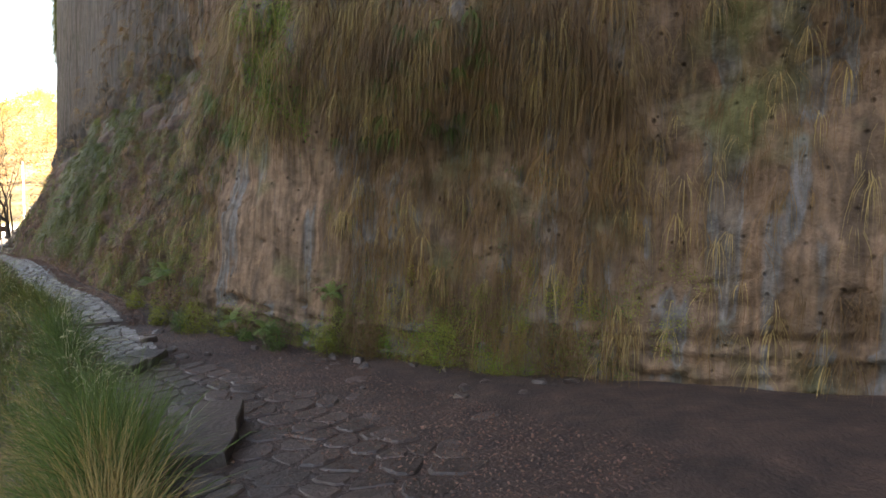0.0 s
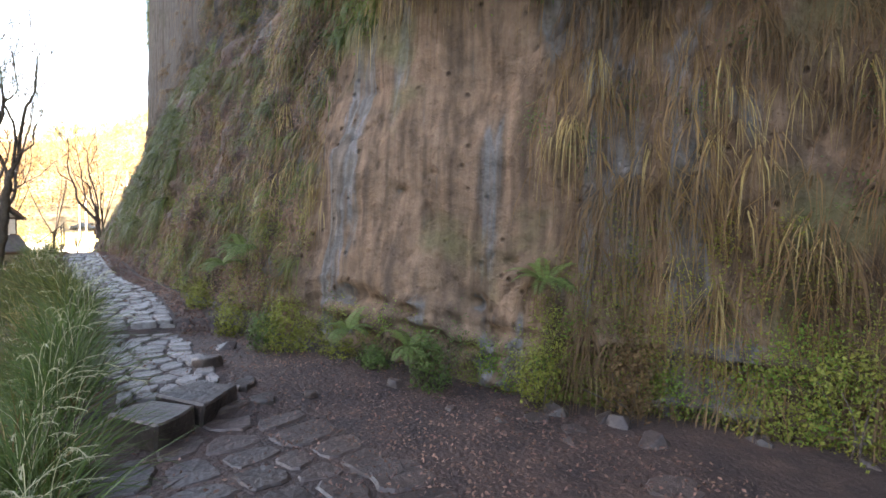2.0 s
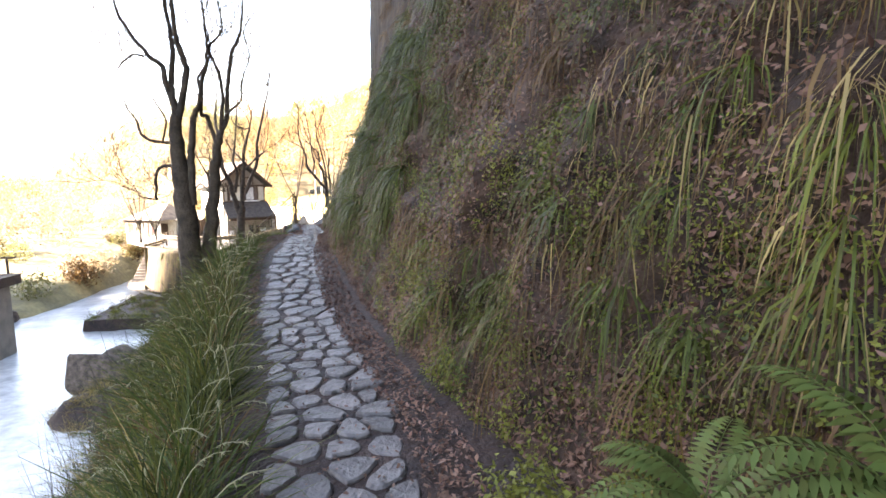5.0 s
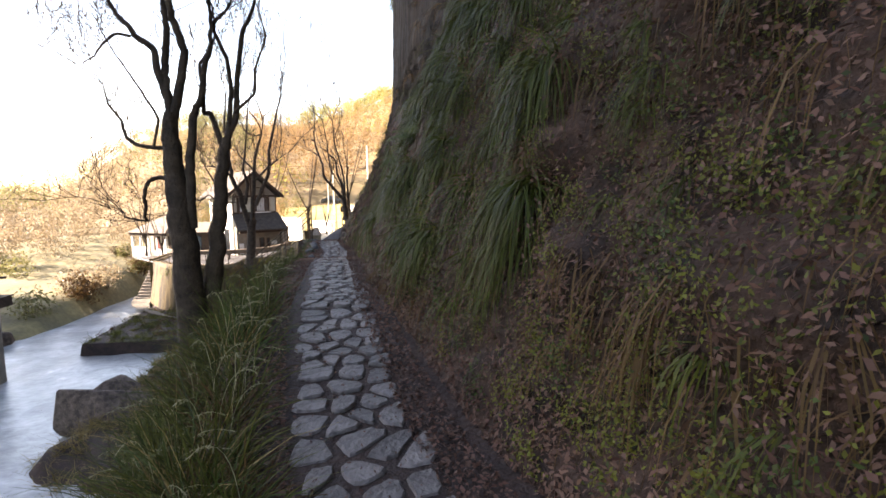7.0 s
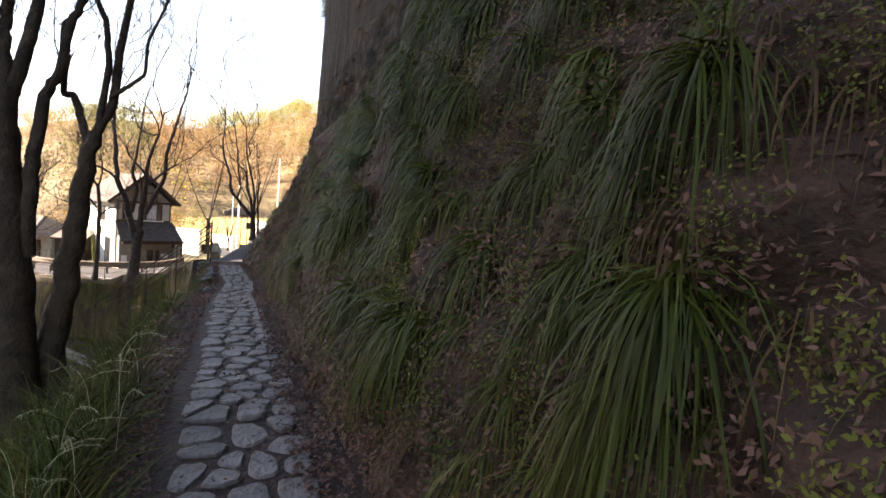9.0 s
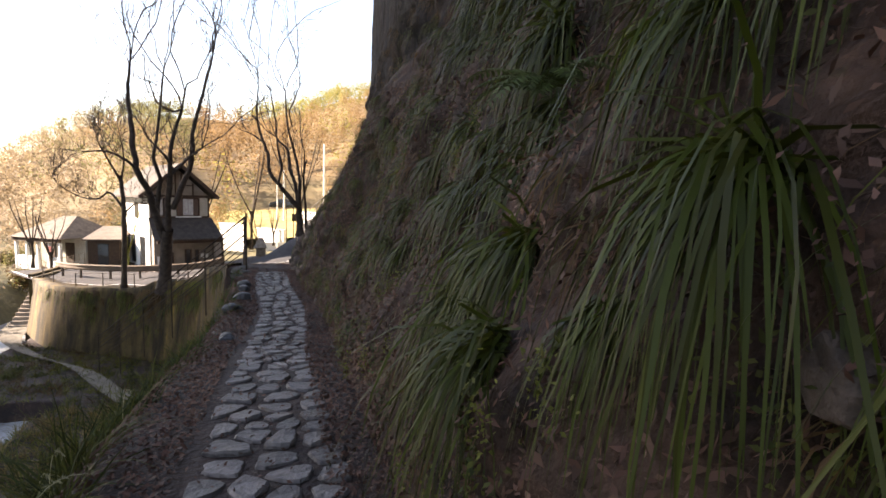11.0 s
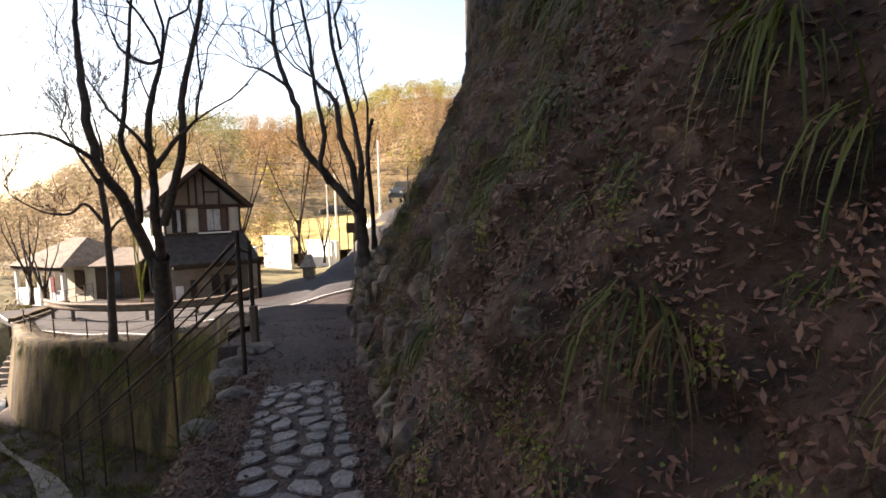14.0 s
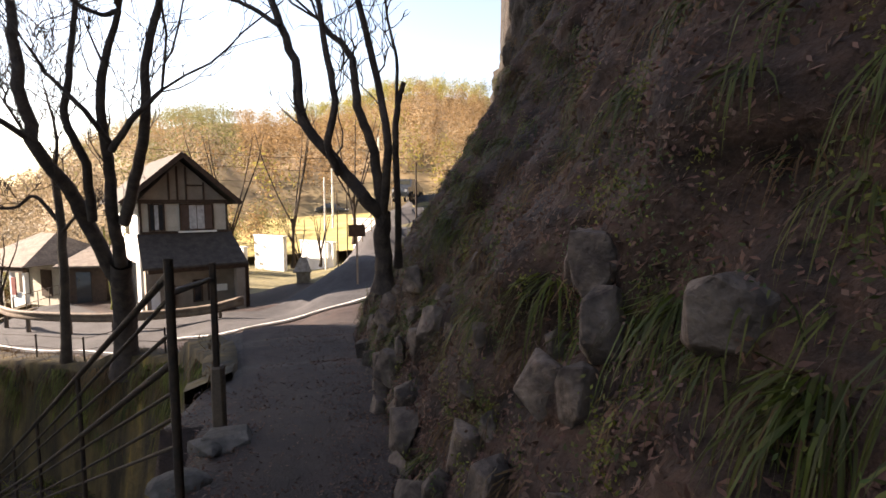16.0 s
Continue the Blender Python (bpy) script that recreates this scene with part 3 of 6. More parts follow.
# ---- road and retaining wall ----
def build_road():
    line = smooth_line([(-15.5, 57.8), (-12.2, 54.4), (-8.6, 52.5), (-5.6, 51.5), (-3.4, 51.9), (-1.7, 54.5), (-0.7, 58), (0.4, 61.8), (2.4, 65.6), (6, 70)], 8)
    d = np.gradient(line, axis=0)
    d /= np.linalg.norm(d, axis=1, keepdims=True)
    nrm = np.stack([-d[:, 1], d[:, 0]], 1)
    offs = np.linspace(-2.15, 2.15, 9)
    v = [(p[0] + q[0] * o, p[1] + q[1] * o, road_z(p[0] + q[0] * o, p[1] + q[1] * o) + 0.06 - 0.01 * abs(o)) for p, q in zip(line, nrm) for o in offs]
    ob = new("road", mesh_np("road", v, grid_faces(len(line), 9)[:, ::-1], M_ASPHALT, True))
    tagged(ob, "grey asphalt road curving past the house and uphill", "road", kind="structure")
    v = [(p[0] + q[0] * o, p[1] + q[1] * o, road_z(p[0] + q[0] * o, p[1] + q[1] * o) + 0.066) for p, q in zip(line, nrm) for o in (-2.0, -1.93)]
    ob = new("road_line", mesh_np("road_line", v, grid_faces(len(line), 2)[:, ::-1], M_WHITE))
    tagged(ob, "white painted edge line on the asphalt road", "road marking", kind="structure")
    # asphalt end of the footpath
    ys = np.linspace(36.2, 48.6, 50)
    v = []
    for y in ys:
        x0 = path_x(y) - np.interp(y, [34, 37, 44, 49], [0.3, 0.42, 0.9, 2.0])
        x1 = path_x(y) + np.interp(y, [34, 37, 44, 49], [0.45, 0.62, 1.3, 2.6])
        for t in np.linspace(0, 1, 7):
            x = x0 + (x1 - x0) * t
            v.append((x, y, ground_z(x, y) + float(np.interp(y, [36.2, 37.4], [-0.06, 0.035])) + 0.012 * noise.noise((x * 3, y * 3, 0))))
    ob = new("footpath_asphalt", mesh_np("footpath_asphalt", v, grid_faces(len(ys), 7), M_TRODDEN, True))
    tagged(ob, "dark wet asphalt footpath with fallen leaves", "path", kind="structure")
build_road()

def build_wall():
    line = smooth_line(WALL, 16)
    rows = []
    hs = np.linspace(0, 1, 16)
    for p in line:
        d = 0.5 if p[0] < -13 else 0.3
        top = ground_z(p[0] + 0.25, p[1] + 0.3) + 0.10
        bot = -7.2
        for h in hs:
            z = bot + (top - bot) * h
            k = 0.16 * noise.noise((p[0] * 0.9, p[1] * 0.9, z * 0.35)) + 0.09 * noise.noise((p[0] * 2.6, p[1] * 2.6, z * 0.9)) + 0.05 * noise.noise((p[0] * 5, p[1] * 5, z * 4))
            rows.append((p[0] - 0.12 - (1 - h) * 0.35 + k, p[1] - 0.3 - (1 - h) * 0.35 - k, z))
        rows.append((p[0] + 0.25, p[1] + 0.35, top))
        rows.append((p[0] + 0.25, p[1] + 0.35, bot))
    ob = new("retaining_wall", mesh_np("retaining_wall", rows, grid_faces(len(line), 18), M_MOSSWALL, True))
    tagged(ob, "mossy masonry retaining wall carrying the road", "wall", kind="structure")
    # end face towards the river
    v = [(-14.75, 53.9, -7.2), (-14.75, 58, -7.2), (-14.75, 58, -3.6), (-14.75, 53.9, -3.6), (-14.4, 53.9, -7.2), (-14.4, 58, -7.2), (-14.4, 58, -3.6), (-14.4, 53.9, -3.6)]
    ob = new("wall_end", mesh_np("wall_end", v, [(0, 3, 2, 1), (4, 5, 6, 7), (0, 4, 7, 3), (3, 7, 6, 2), (0, 1, 5, 4)], M_MOSSWALL))
    tagged(ob, "sunlit end of the masonry retaining wall", "wall", kind="structure")
build_wall()

# lower path at the foot of the wall
ys = np.linspace(0, 1, 24)
lo = smooth_line([(-5.0, 40.2), (-7.5, 43.5), (-9.8, 46.6), (-12.6, 49.0), (-15.0, 52.0), (-16.2, 55.5)], 6)
v = [(p[0] + o, p[1] - o * 0.7, -6.48) for p in lo for o in (-0.8, -0.3, 0.3, 0.8)]
ob = new("lower_path", mesh_np("lower_path", v, grid_faces(len(lo), 4), mat("trodden gravel", (0.17, 0.15, 0.12), (0.10, 0.09, 0.07), 2), True))
tagged(ob, "pale gravel path along the foot of the wall", "path", kind="structure")

# ---- trees ----
def wander(p, d, length, n, rng, up=0.1, bend=0.25):
    pts = [np.array(p, float)]
    d = np.array(d, float)
    for _ in range(n):
        d = d / np.linalg.norm(d) + bend * rng.randn(3) * [1, 1, 0.8] + [0, 0, up]
        d /= np.linalg.norm(d)
        pts.append(pts[-1] + d * length / n)
    return np.array(pts)

def sprout(geo, pts, r, length, count, depth, rng, start=0.25, up=0.12, twig_floor=0.004):
    """Side branches along a limb, then twigs on them."""
    if depth == 0:
        return
    for _ in range(count):
        t = rng.uniform(start, 1.0) * (len(pts) - 1)
        i = min(int(t), len(pts) - 2)
        p = pts[i] + (pts[i + 1] - pts[i]) * (t - i)
        along = pts[i + 1] - pts[i]
        along = along / (np.linalg.norm(along) + 1e-9)
        out = rng.randn(3) * [0.8, 0.7, 0.6] + [0, 0, 0.6]
        d = along * 0.8 + out / np.linalg.norm(out)
        ln = length * rng.uniform(0.5, 1.1)
        q = wander(p, d, ln, 5 if depth > 1 else 4, rng, up, 0.28)
        r0 = max(twig_floor, r * rng.uniform(0.4, 0.7))
        tube(geo, q, np.linspace(r0, r0 * 0.3, len(q)), 4 if depth > 1 else 3)
        sprout(geo, q, r0, ln * 0.55, max(2, int(count * 0.6)), depth - 1, rng, 0.2, up, twig_floor)

def tree(limbs, label, seed, twig=0.9, count=7, depth=3, bark=None, spread=0.6, sides=9, twig_r=0.5, floor=0.009, rise=0.0, bend=0.03):
    """limbs: the points and end radii of trunk and main limbs."""
    rng = np.random.RandomState(seed)
    base = limbs[0][0][0]
    root = tagged(new("tree"), label, "tree")
    root.matrix_world = pose(*base)
    trunk, crown = Geo(), Geo()
    o = np.array(base)
    for k, (pts, r0, r1) in enumerate(limbs):
        pts = np.array(pts, float) - o
        line = smooth_line(pts, 5)
        line[1:] += rng.randn(len(line) - 1, 3) * [0.012, 0.025, 0.008] * min(1.0, r0 * 6)
        if k:
            line[:, 1] += np.linspace(0, 1, len(line)) * rng.uniform(-spread, spread)
            m = max(3, len(line) // 4)
            for c in (0, 1):
                kink = rng.randn(m) * bend
                kink[0] = 0
                line[:, c] += np.interp(np.linspace(0, m - 1, len(line)), np.arange(m), kink)
        rad = np.linspace(1, 0, len(line)) ** 0.8 * (r0 - r1) + r1
        if k == 0 or pts[0][2] < 0.3:
            rad[0] *= 1.5
            rad[1] *= 1.2
        tube(trunk, line, rad, sides, 0.09)
        if k:
            tip = pts[-1] - pts[-2]
            for _ in range(3 if rise and tip[2] > 0 else 0):
                d = tip / np.linalg.norm(tip) + rng.randn(3) * [0.34, 0.34, 0.1] + [0, 0, 0.5]
                q = wander(line[-1], d, rise * rng.uniform(0.55, 1.15), 10, rng, 0.08, 0.26)
                tube(trunk, q, np.linspace(r1 * 0.75, floor, len(q)), 5)
                sprout(crown, q, max(floor, r1 * 0.4), twig, count, depth - 1, rng, 0.15, 0.14, floor)
            sprout(crown, line, max(floor * 2, min(0.03, r0 * twig_r * 0.5)), twig, count, depth, rng, 0.35, 0.12, floor)
    t = new("trunk", trunk.mesh("trunk", bark or M_BARK, True))
    t.parent = root
    c = new("crown", crown.mesh("crown", bark or M_BARK))
    c.parent = root
    return root

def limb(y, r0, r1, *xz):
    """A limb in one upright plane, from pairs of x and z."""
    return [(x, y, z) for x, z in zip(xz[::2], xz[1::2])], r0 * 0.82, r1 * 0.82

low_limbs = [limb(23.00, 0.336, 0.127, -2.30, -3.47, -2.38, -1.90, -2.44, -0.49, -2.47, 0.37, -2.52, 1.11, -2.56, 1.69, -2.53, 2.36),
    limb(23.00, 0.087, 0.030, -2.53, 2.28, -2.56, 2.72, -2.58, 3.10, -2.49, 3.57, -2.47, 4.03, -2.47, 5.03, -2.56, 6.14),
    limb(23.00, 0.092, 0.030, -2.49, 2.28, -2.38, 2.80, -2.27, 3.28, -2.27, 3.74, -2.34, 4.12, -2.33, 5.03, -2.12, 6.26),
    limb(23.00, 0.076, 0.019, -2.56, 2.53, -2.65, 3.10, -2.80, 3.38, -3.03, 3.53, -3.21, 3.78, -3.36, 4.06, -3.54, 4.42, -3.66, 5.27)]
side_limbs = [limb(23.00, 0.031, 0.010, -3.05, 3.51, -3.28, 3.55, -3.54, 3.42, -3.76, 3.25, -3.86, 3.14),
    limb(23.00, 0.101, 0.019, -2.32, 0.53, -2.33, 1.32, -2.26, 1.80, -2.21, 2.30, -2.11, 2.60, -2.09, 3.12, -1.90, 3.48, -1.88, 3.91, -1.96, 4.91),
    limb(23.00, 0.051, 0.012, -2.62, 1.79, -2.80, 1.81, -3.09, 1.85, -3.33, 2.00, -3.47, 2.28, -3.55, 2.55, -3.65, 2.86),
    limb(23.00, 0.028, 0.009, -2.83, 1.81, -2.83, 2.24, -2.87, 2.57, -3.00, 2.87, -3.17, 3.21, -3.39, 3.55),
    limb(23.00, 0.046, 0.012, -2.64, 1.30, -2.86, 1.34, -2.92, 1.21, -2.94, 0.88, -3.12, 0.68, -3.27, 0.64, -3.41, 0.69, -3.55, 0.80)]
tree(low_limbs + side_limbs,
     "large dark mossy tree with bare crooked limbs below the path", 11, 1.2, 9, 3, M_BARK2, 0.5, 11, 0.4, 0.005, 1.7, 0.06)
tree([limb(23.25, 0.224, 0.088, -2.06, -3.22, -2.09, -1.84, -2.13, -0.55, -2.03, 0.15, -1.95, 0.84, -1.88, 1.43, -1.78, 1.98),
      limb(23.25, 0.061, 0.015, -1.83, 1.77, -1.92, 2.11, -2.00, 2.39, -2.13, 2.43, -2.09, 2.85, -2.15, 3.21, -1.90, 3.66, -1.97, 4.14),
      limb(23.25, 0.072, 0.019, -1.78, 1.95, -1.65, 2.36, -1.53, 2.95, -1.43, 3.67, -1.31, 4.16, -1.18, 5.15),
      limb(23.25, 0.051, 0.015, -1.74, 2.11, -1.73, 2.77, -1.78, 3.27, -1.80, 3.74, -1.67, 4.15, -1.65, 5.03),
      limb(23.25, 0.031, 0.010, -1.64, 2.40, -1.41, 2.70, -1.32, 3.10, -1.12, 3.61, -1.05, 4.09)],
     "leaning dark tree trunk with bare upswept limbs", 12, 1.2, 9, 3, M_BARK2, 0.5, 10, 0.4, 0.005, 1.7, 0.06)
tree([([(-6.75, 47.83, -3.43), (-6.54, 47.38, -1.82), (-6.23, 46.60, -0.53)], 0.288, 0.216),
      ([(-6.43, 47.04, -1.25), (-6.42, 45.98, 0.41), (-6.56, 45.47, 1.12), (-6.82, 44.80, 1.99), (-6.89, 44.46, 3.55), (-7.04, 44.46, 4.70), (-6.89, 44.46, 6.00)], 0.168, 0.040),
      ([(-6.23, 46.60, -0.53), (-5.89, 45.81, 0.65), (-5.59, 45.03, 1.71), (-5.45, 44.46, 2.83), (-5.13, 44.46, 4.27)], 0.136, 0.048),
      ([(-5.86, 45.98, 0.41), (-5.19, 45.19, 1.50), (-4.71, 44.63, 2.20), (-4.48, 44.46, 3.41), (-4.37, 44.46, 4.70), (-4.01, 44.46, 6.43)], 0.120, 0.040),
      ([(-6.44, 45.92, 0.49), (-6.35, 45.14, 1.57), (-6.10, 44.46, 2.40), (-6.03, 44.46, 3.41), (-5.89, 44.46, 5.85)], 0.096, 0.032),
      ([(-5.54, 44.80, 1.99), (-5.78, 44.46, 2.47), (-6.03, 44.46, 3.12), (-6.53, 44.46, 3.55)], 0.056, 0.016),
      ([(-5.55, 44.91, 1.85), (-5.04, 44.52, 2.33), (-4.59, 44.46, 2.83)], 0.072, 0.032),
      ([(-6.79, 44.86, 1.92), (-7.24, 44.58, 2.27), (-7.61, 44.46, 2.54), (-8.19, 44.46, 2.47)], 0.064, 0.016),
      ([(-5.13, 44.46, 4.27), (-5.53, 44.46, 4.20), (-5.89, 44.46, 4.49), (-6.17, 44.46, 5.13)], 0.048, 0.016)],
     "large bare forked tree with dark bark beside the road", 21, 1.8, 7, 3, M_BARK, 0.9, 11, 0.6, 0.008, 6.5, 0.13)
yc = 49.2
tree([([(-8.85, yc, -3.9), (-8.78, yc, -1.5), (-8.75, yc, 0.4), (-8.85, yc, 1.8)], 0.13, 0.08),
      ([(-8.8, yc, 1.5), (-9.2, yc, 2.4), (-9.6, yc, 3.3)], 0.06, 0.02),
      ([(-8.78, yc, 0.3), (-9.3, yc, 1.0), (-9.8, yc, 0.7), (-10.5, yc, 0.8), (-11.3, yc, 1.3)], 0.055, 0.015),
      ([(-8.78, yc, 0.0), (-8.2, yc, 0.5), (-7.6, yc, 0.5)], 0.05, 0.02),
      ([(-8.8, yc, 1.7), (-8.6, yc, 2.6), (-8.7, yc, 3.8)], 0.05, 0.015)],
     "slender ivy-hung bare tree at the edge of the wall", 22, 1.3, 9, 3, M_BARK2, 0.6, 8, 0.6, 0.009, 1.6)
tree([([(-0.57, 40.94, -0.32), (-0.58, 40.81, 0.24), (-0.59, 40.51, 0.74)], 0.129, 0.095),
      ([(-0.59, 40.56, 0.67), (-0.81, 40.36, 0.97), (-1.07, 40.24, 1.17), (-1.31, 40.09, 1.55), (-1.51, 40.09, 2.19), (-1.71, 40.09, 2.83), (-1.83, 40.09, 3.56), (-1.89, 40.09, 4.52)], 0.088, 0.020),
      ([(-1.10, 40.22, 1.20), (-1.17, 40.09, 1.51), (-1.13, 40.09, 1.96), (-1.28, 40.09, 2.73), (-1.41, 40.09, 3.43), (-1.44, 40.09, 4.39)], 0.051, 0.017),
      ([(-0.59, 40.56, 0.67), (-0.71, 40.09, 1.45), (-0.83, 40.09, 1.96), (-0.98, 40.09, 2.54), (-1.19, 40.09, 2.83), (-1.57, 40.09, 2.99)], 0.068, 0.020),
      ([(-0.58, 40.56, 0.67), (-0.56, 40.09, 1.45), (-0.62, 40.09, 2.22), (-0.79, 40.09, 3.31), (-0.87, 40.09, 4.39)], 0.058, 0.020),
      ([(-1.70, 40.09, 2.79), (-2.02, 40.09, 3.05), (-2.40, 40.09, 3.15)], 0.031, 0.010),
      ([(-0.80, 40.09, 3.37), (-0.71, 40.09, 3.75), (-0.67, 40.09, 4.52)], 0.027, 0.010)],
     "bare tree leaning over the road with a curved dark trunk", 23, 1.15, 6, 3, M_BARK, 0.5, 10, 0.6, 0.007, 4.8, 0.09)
tree([([(-0.36, 41.22, -0.04), (-0.38, 40.78, 0.74), (-0.43, 40.34, 1.58), (-0.39, 40.34, 2.03), (-0.32, 40.34, 2.28)], 0.048, 0.031),
      ([(-0.41, 40.34, 2.03), (-0.44, 40.34, 2.54), (-0.55, 40.34, 3.11), (-0.56, 40.34, 3.88)], 0.024, 0.008)],
     "thin bare sapling on the bank with a broken side branch", 24, 0.7, 5, 3, M_BARK, 0.2, 7)
# sunlit willow and small trees round the forecourt
for k, (x, y, z, hh, m) in enumerate([(-11.3, 57.5, -3.75, 3.6, M_MOSS), (-15.2, 57, -3.8, 3.4, M_BARK2), (-17.5, 60, -3.8, 4.4, M_BARK2), (-4.6, 66, -3.6, 3.4, M_BARK2), (-3.2, 63, -2.6, 2.6, M_BARK2), (-12.5, 66, -3.8, 6.0, M_BARK2), (-9.5, 70, -3.8, 9.0, M_BARK2), (-5.8, 72, -3.8, 9.5, M_BARK2), (-1.5, 70, -2.0, 8.5, M_BARK2)]):
    rng = np.random.RandomState(40 + k)
    n = 5
    limbs = [([(x, y, z - 0.1), (x + 0.05, y, z + hh * 0.18), (x, y, z + hh * 0.36)], 0.05 + hh * 0.011, 0.03 + hh * 0.006)]
    for i in range(n):
        a = rng.uniform(-0.32, 0.32) * hh
        limbs.append(([(x, y, z + hh * rng.uniform(0.15, 0.33)), (x + a * 0.45, y, z + hh * 0.55), (x + a * 0.8, y, z + hh * 0.8), (x + a, y, z + hh)], 0.025 + hh * 0.005, 0.01))
    lab = "bright mossy pollard tree lit by the sun" if m is M_MOSS else "slim bare tree standing beside the forecourt"
    tree(limbs, lab, 60 + k, hh * 0.16, 4, 2, m, 0.3, 6)

# ---- path of flagstones ----
def flag_mesh(seed):
    """An irregular flagstone about one metre across, with a worn rim."""
    rng = np.random.RandomState(seed)
    n = rng.randint(8, 12)
    ang = np.sort((np.arange(n) + rng.uniform(-0.34, 0.34, n)) * 2 * np.pi / n)
    square = 1 / np.maximum(np.abs(np.cos(ang)), np.abs(np.sin(ang))) ** 0.6
    rad = 0.47 * square * rng.uniform(0.80, 1.10, n)
    ring = np.stack([np.cos(ang) * rad, np.sin(ang) * rad], 1)
    v, f = [], []
    for s, z in ((1.04, -0.9), (1.0, -0.22), (0.86, 0.0)):
        v += [(p[0] * s, p[1] * s, z + (0.12 * rng.uniform(-1, 1) if z == 0 else 0)) for p in ring]
    for lev in (0, 1):
        for i in range(n):
            f.append((lev * n + i, lev * n + (i + 1) % n, (lev + 1) * n + (i + 1) % n, (lev + 1) * n + i))
    me = bpy.data.meshes.new("flagstone")
    v.append((0, 0, 0.06 * rng.uniform(-1, 1)))
    f += [(2 * n + i, 2 * n + (i + 1) % n, 3 * n) for i in range(n)]
    me.from_pydata(v, [], f)
    me.materials.append(M_WETSTONE)
    me.update()
    return me

stone_path = tagged(new("stone_path"), "winding footpath of grey irregular flagstones in earth", "path", kind="structure")
FLAGS = [flag_mesh(300 + i) for i in range(14)]
rng = np.random.RandomState(8)

def lay(x, y, w, l, proud, turn):
    ob = new("flagstone", FLAGS[rng.randint(len(FLAGS))])
    z = path_z(y) + proud
    slope = math.degrees(math.atan2(path_z(y + 0.3) - path_z(y - 0.3), 0.6))
    ob.matrix_world = pose(x, y, z, slope + rng.uniform(-3, 3), rng.uniform(-4, 4), turn) @ Matrix.Diagonal((w, l, 0.11, 1))
    ob.parent = stone_path

PATH_SHIFT = [(9, 0.0), (12.5, -0.1), (13.7, -0.07), (15.4, 0.03), (17.5, 0.0), (18.3, 0.07), (20.2, 0.10), (22.4, 0.08), (25, 0.06), (30, 0.02), (35, -0.02)]

def cut(poly, px, py, nx, ny):
    """The part of a polygon on the far side of a line from its normal."""
    out = []
    for (ax, ay), (bx, by) in zip(poly, poly[1:] + poly[:1]):
        da, db = (ax - px) * nx + (ay - py) * ny, (bx - px) * nx + (by - py) * ny
        if da <= 0:
            out.append((ax, ay))
        if da * db < 0:
            t = da / (da - db)
            out.append((ax + (bx - ax) * t, ay + (by - ay) * t))
    return out

def fitted_stone(poly, depth, material, proud, low=0.80, high=0.94):
    """One flat flagstone with a broken outline and a worn rim."""
    cx, cy = sum(p[0] for p in poly) / len(poly), sum(p[1] for p in poly) / len(poly)
    ring = []
    for (ax, ay), (bx, by) in zip(poly, poly[1:] + poly[:1]):
        ln = math.hypot(bx - ax, by - ay)
        if ln < 0.03:
            continue
        for t in ((0.2, 0.5, 0.8) if ln > 0.12 else (0.3, 0.7)):
            ring.append(((ax + (bx - ax) * t - cx) * rng.uniform(low, high), (ay + (by - ay) * t - cy) * rng.uniform(low, high)))
    n = len(ring)
    if n < 4:
        return
    tx, ty = rng.uniform(-0.03, 0.03), rng.uniform(-0.03, 0.03)
    v = [(x * 1.02, y * 1.02, -depth) for x, y in ring] + [(x, y, -0.014 + tx * x + ty * y) for x, y in ring]
    v += [(x * 0.9, y * 0.9, tx * x + ty * y + rng.uniform(-0.004, 0.004)) for x, y in ring] + [(0, 0, rng.uniform(-0.004, 0.006))]
    f = [(lev * n + i, lev * n + (i + 1) % n, (lev + 1) * n + (i + 1) % n, (lev + 1) * n + i) for lev in (0, 1) for i in range(n)]
    f += [(2 * n + i, 2 * n + (i + 1) % n, 3 * n) for i in range(n)]
    me = bpy.data.meshes.new("flagstone")
    me.from_pydata(v, [], f)
    me.materials.append(material)
    me.update()
    ob = new("flagstone", me)
    slope = math.degrees(math.atan2(path_z(cy + 0.3) - path_z(cy - 0.3), 0.6)) if abs(cy - 12.25) > 0.6 and abs(cy - 9.6) > 0.8 else 0
    ob.matrix_world = pose(cx, cy, path_z(cy) + proud, slope, 0, 0)
    ob.parent = stone_path

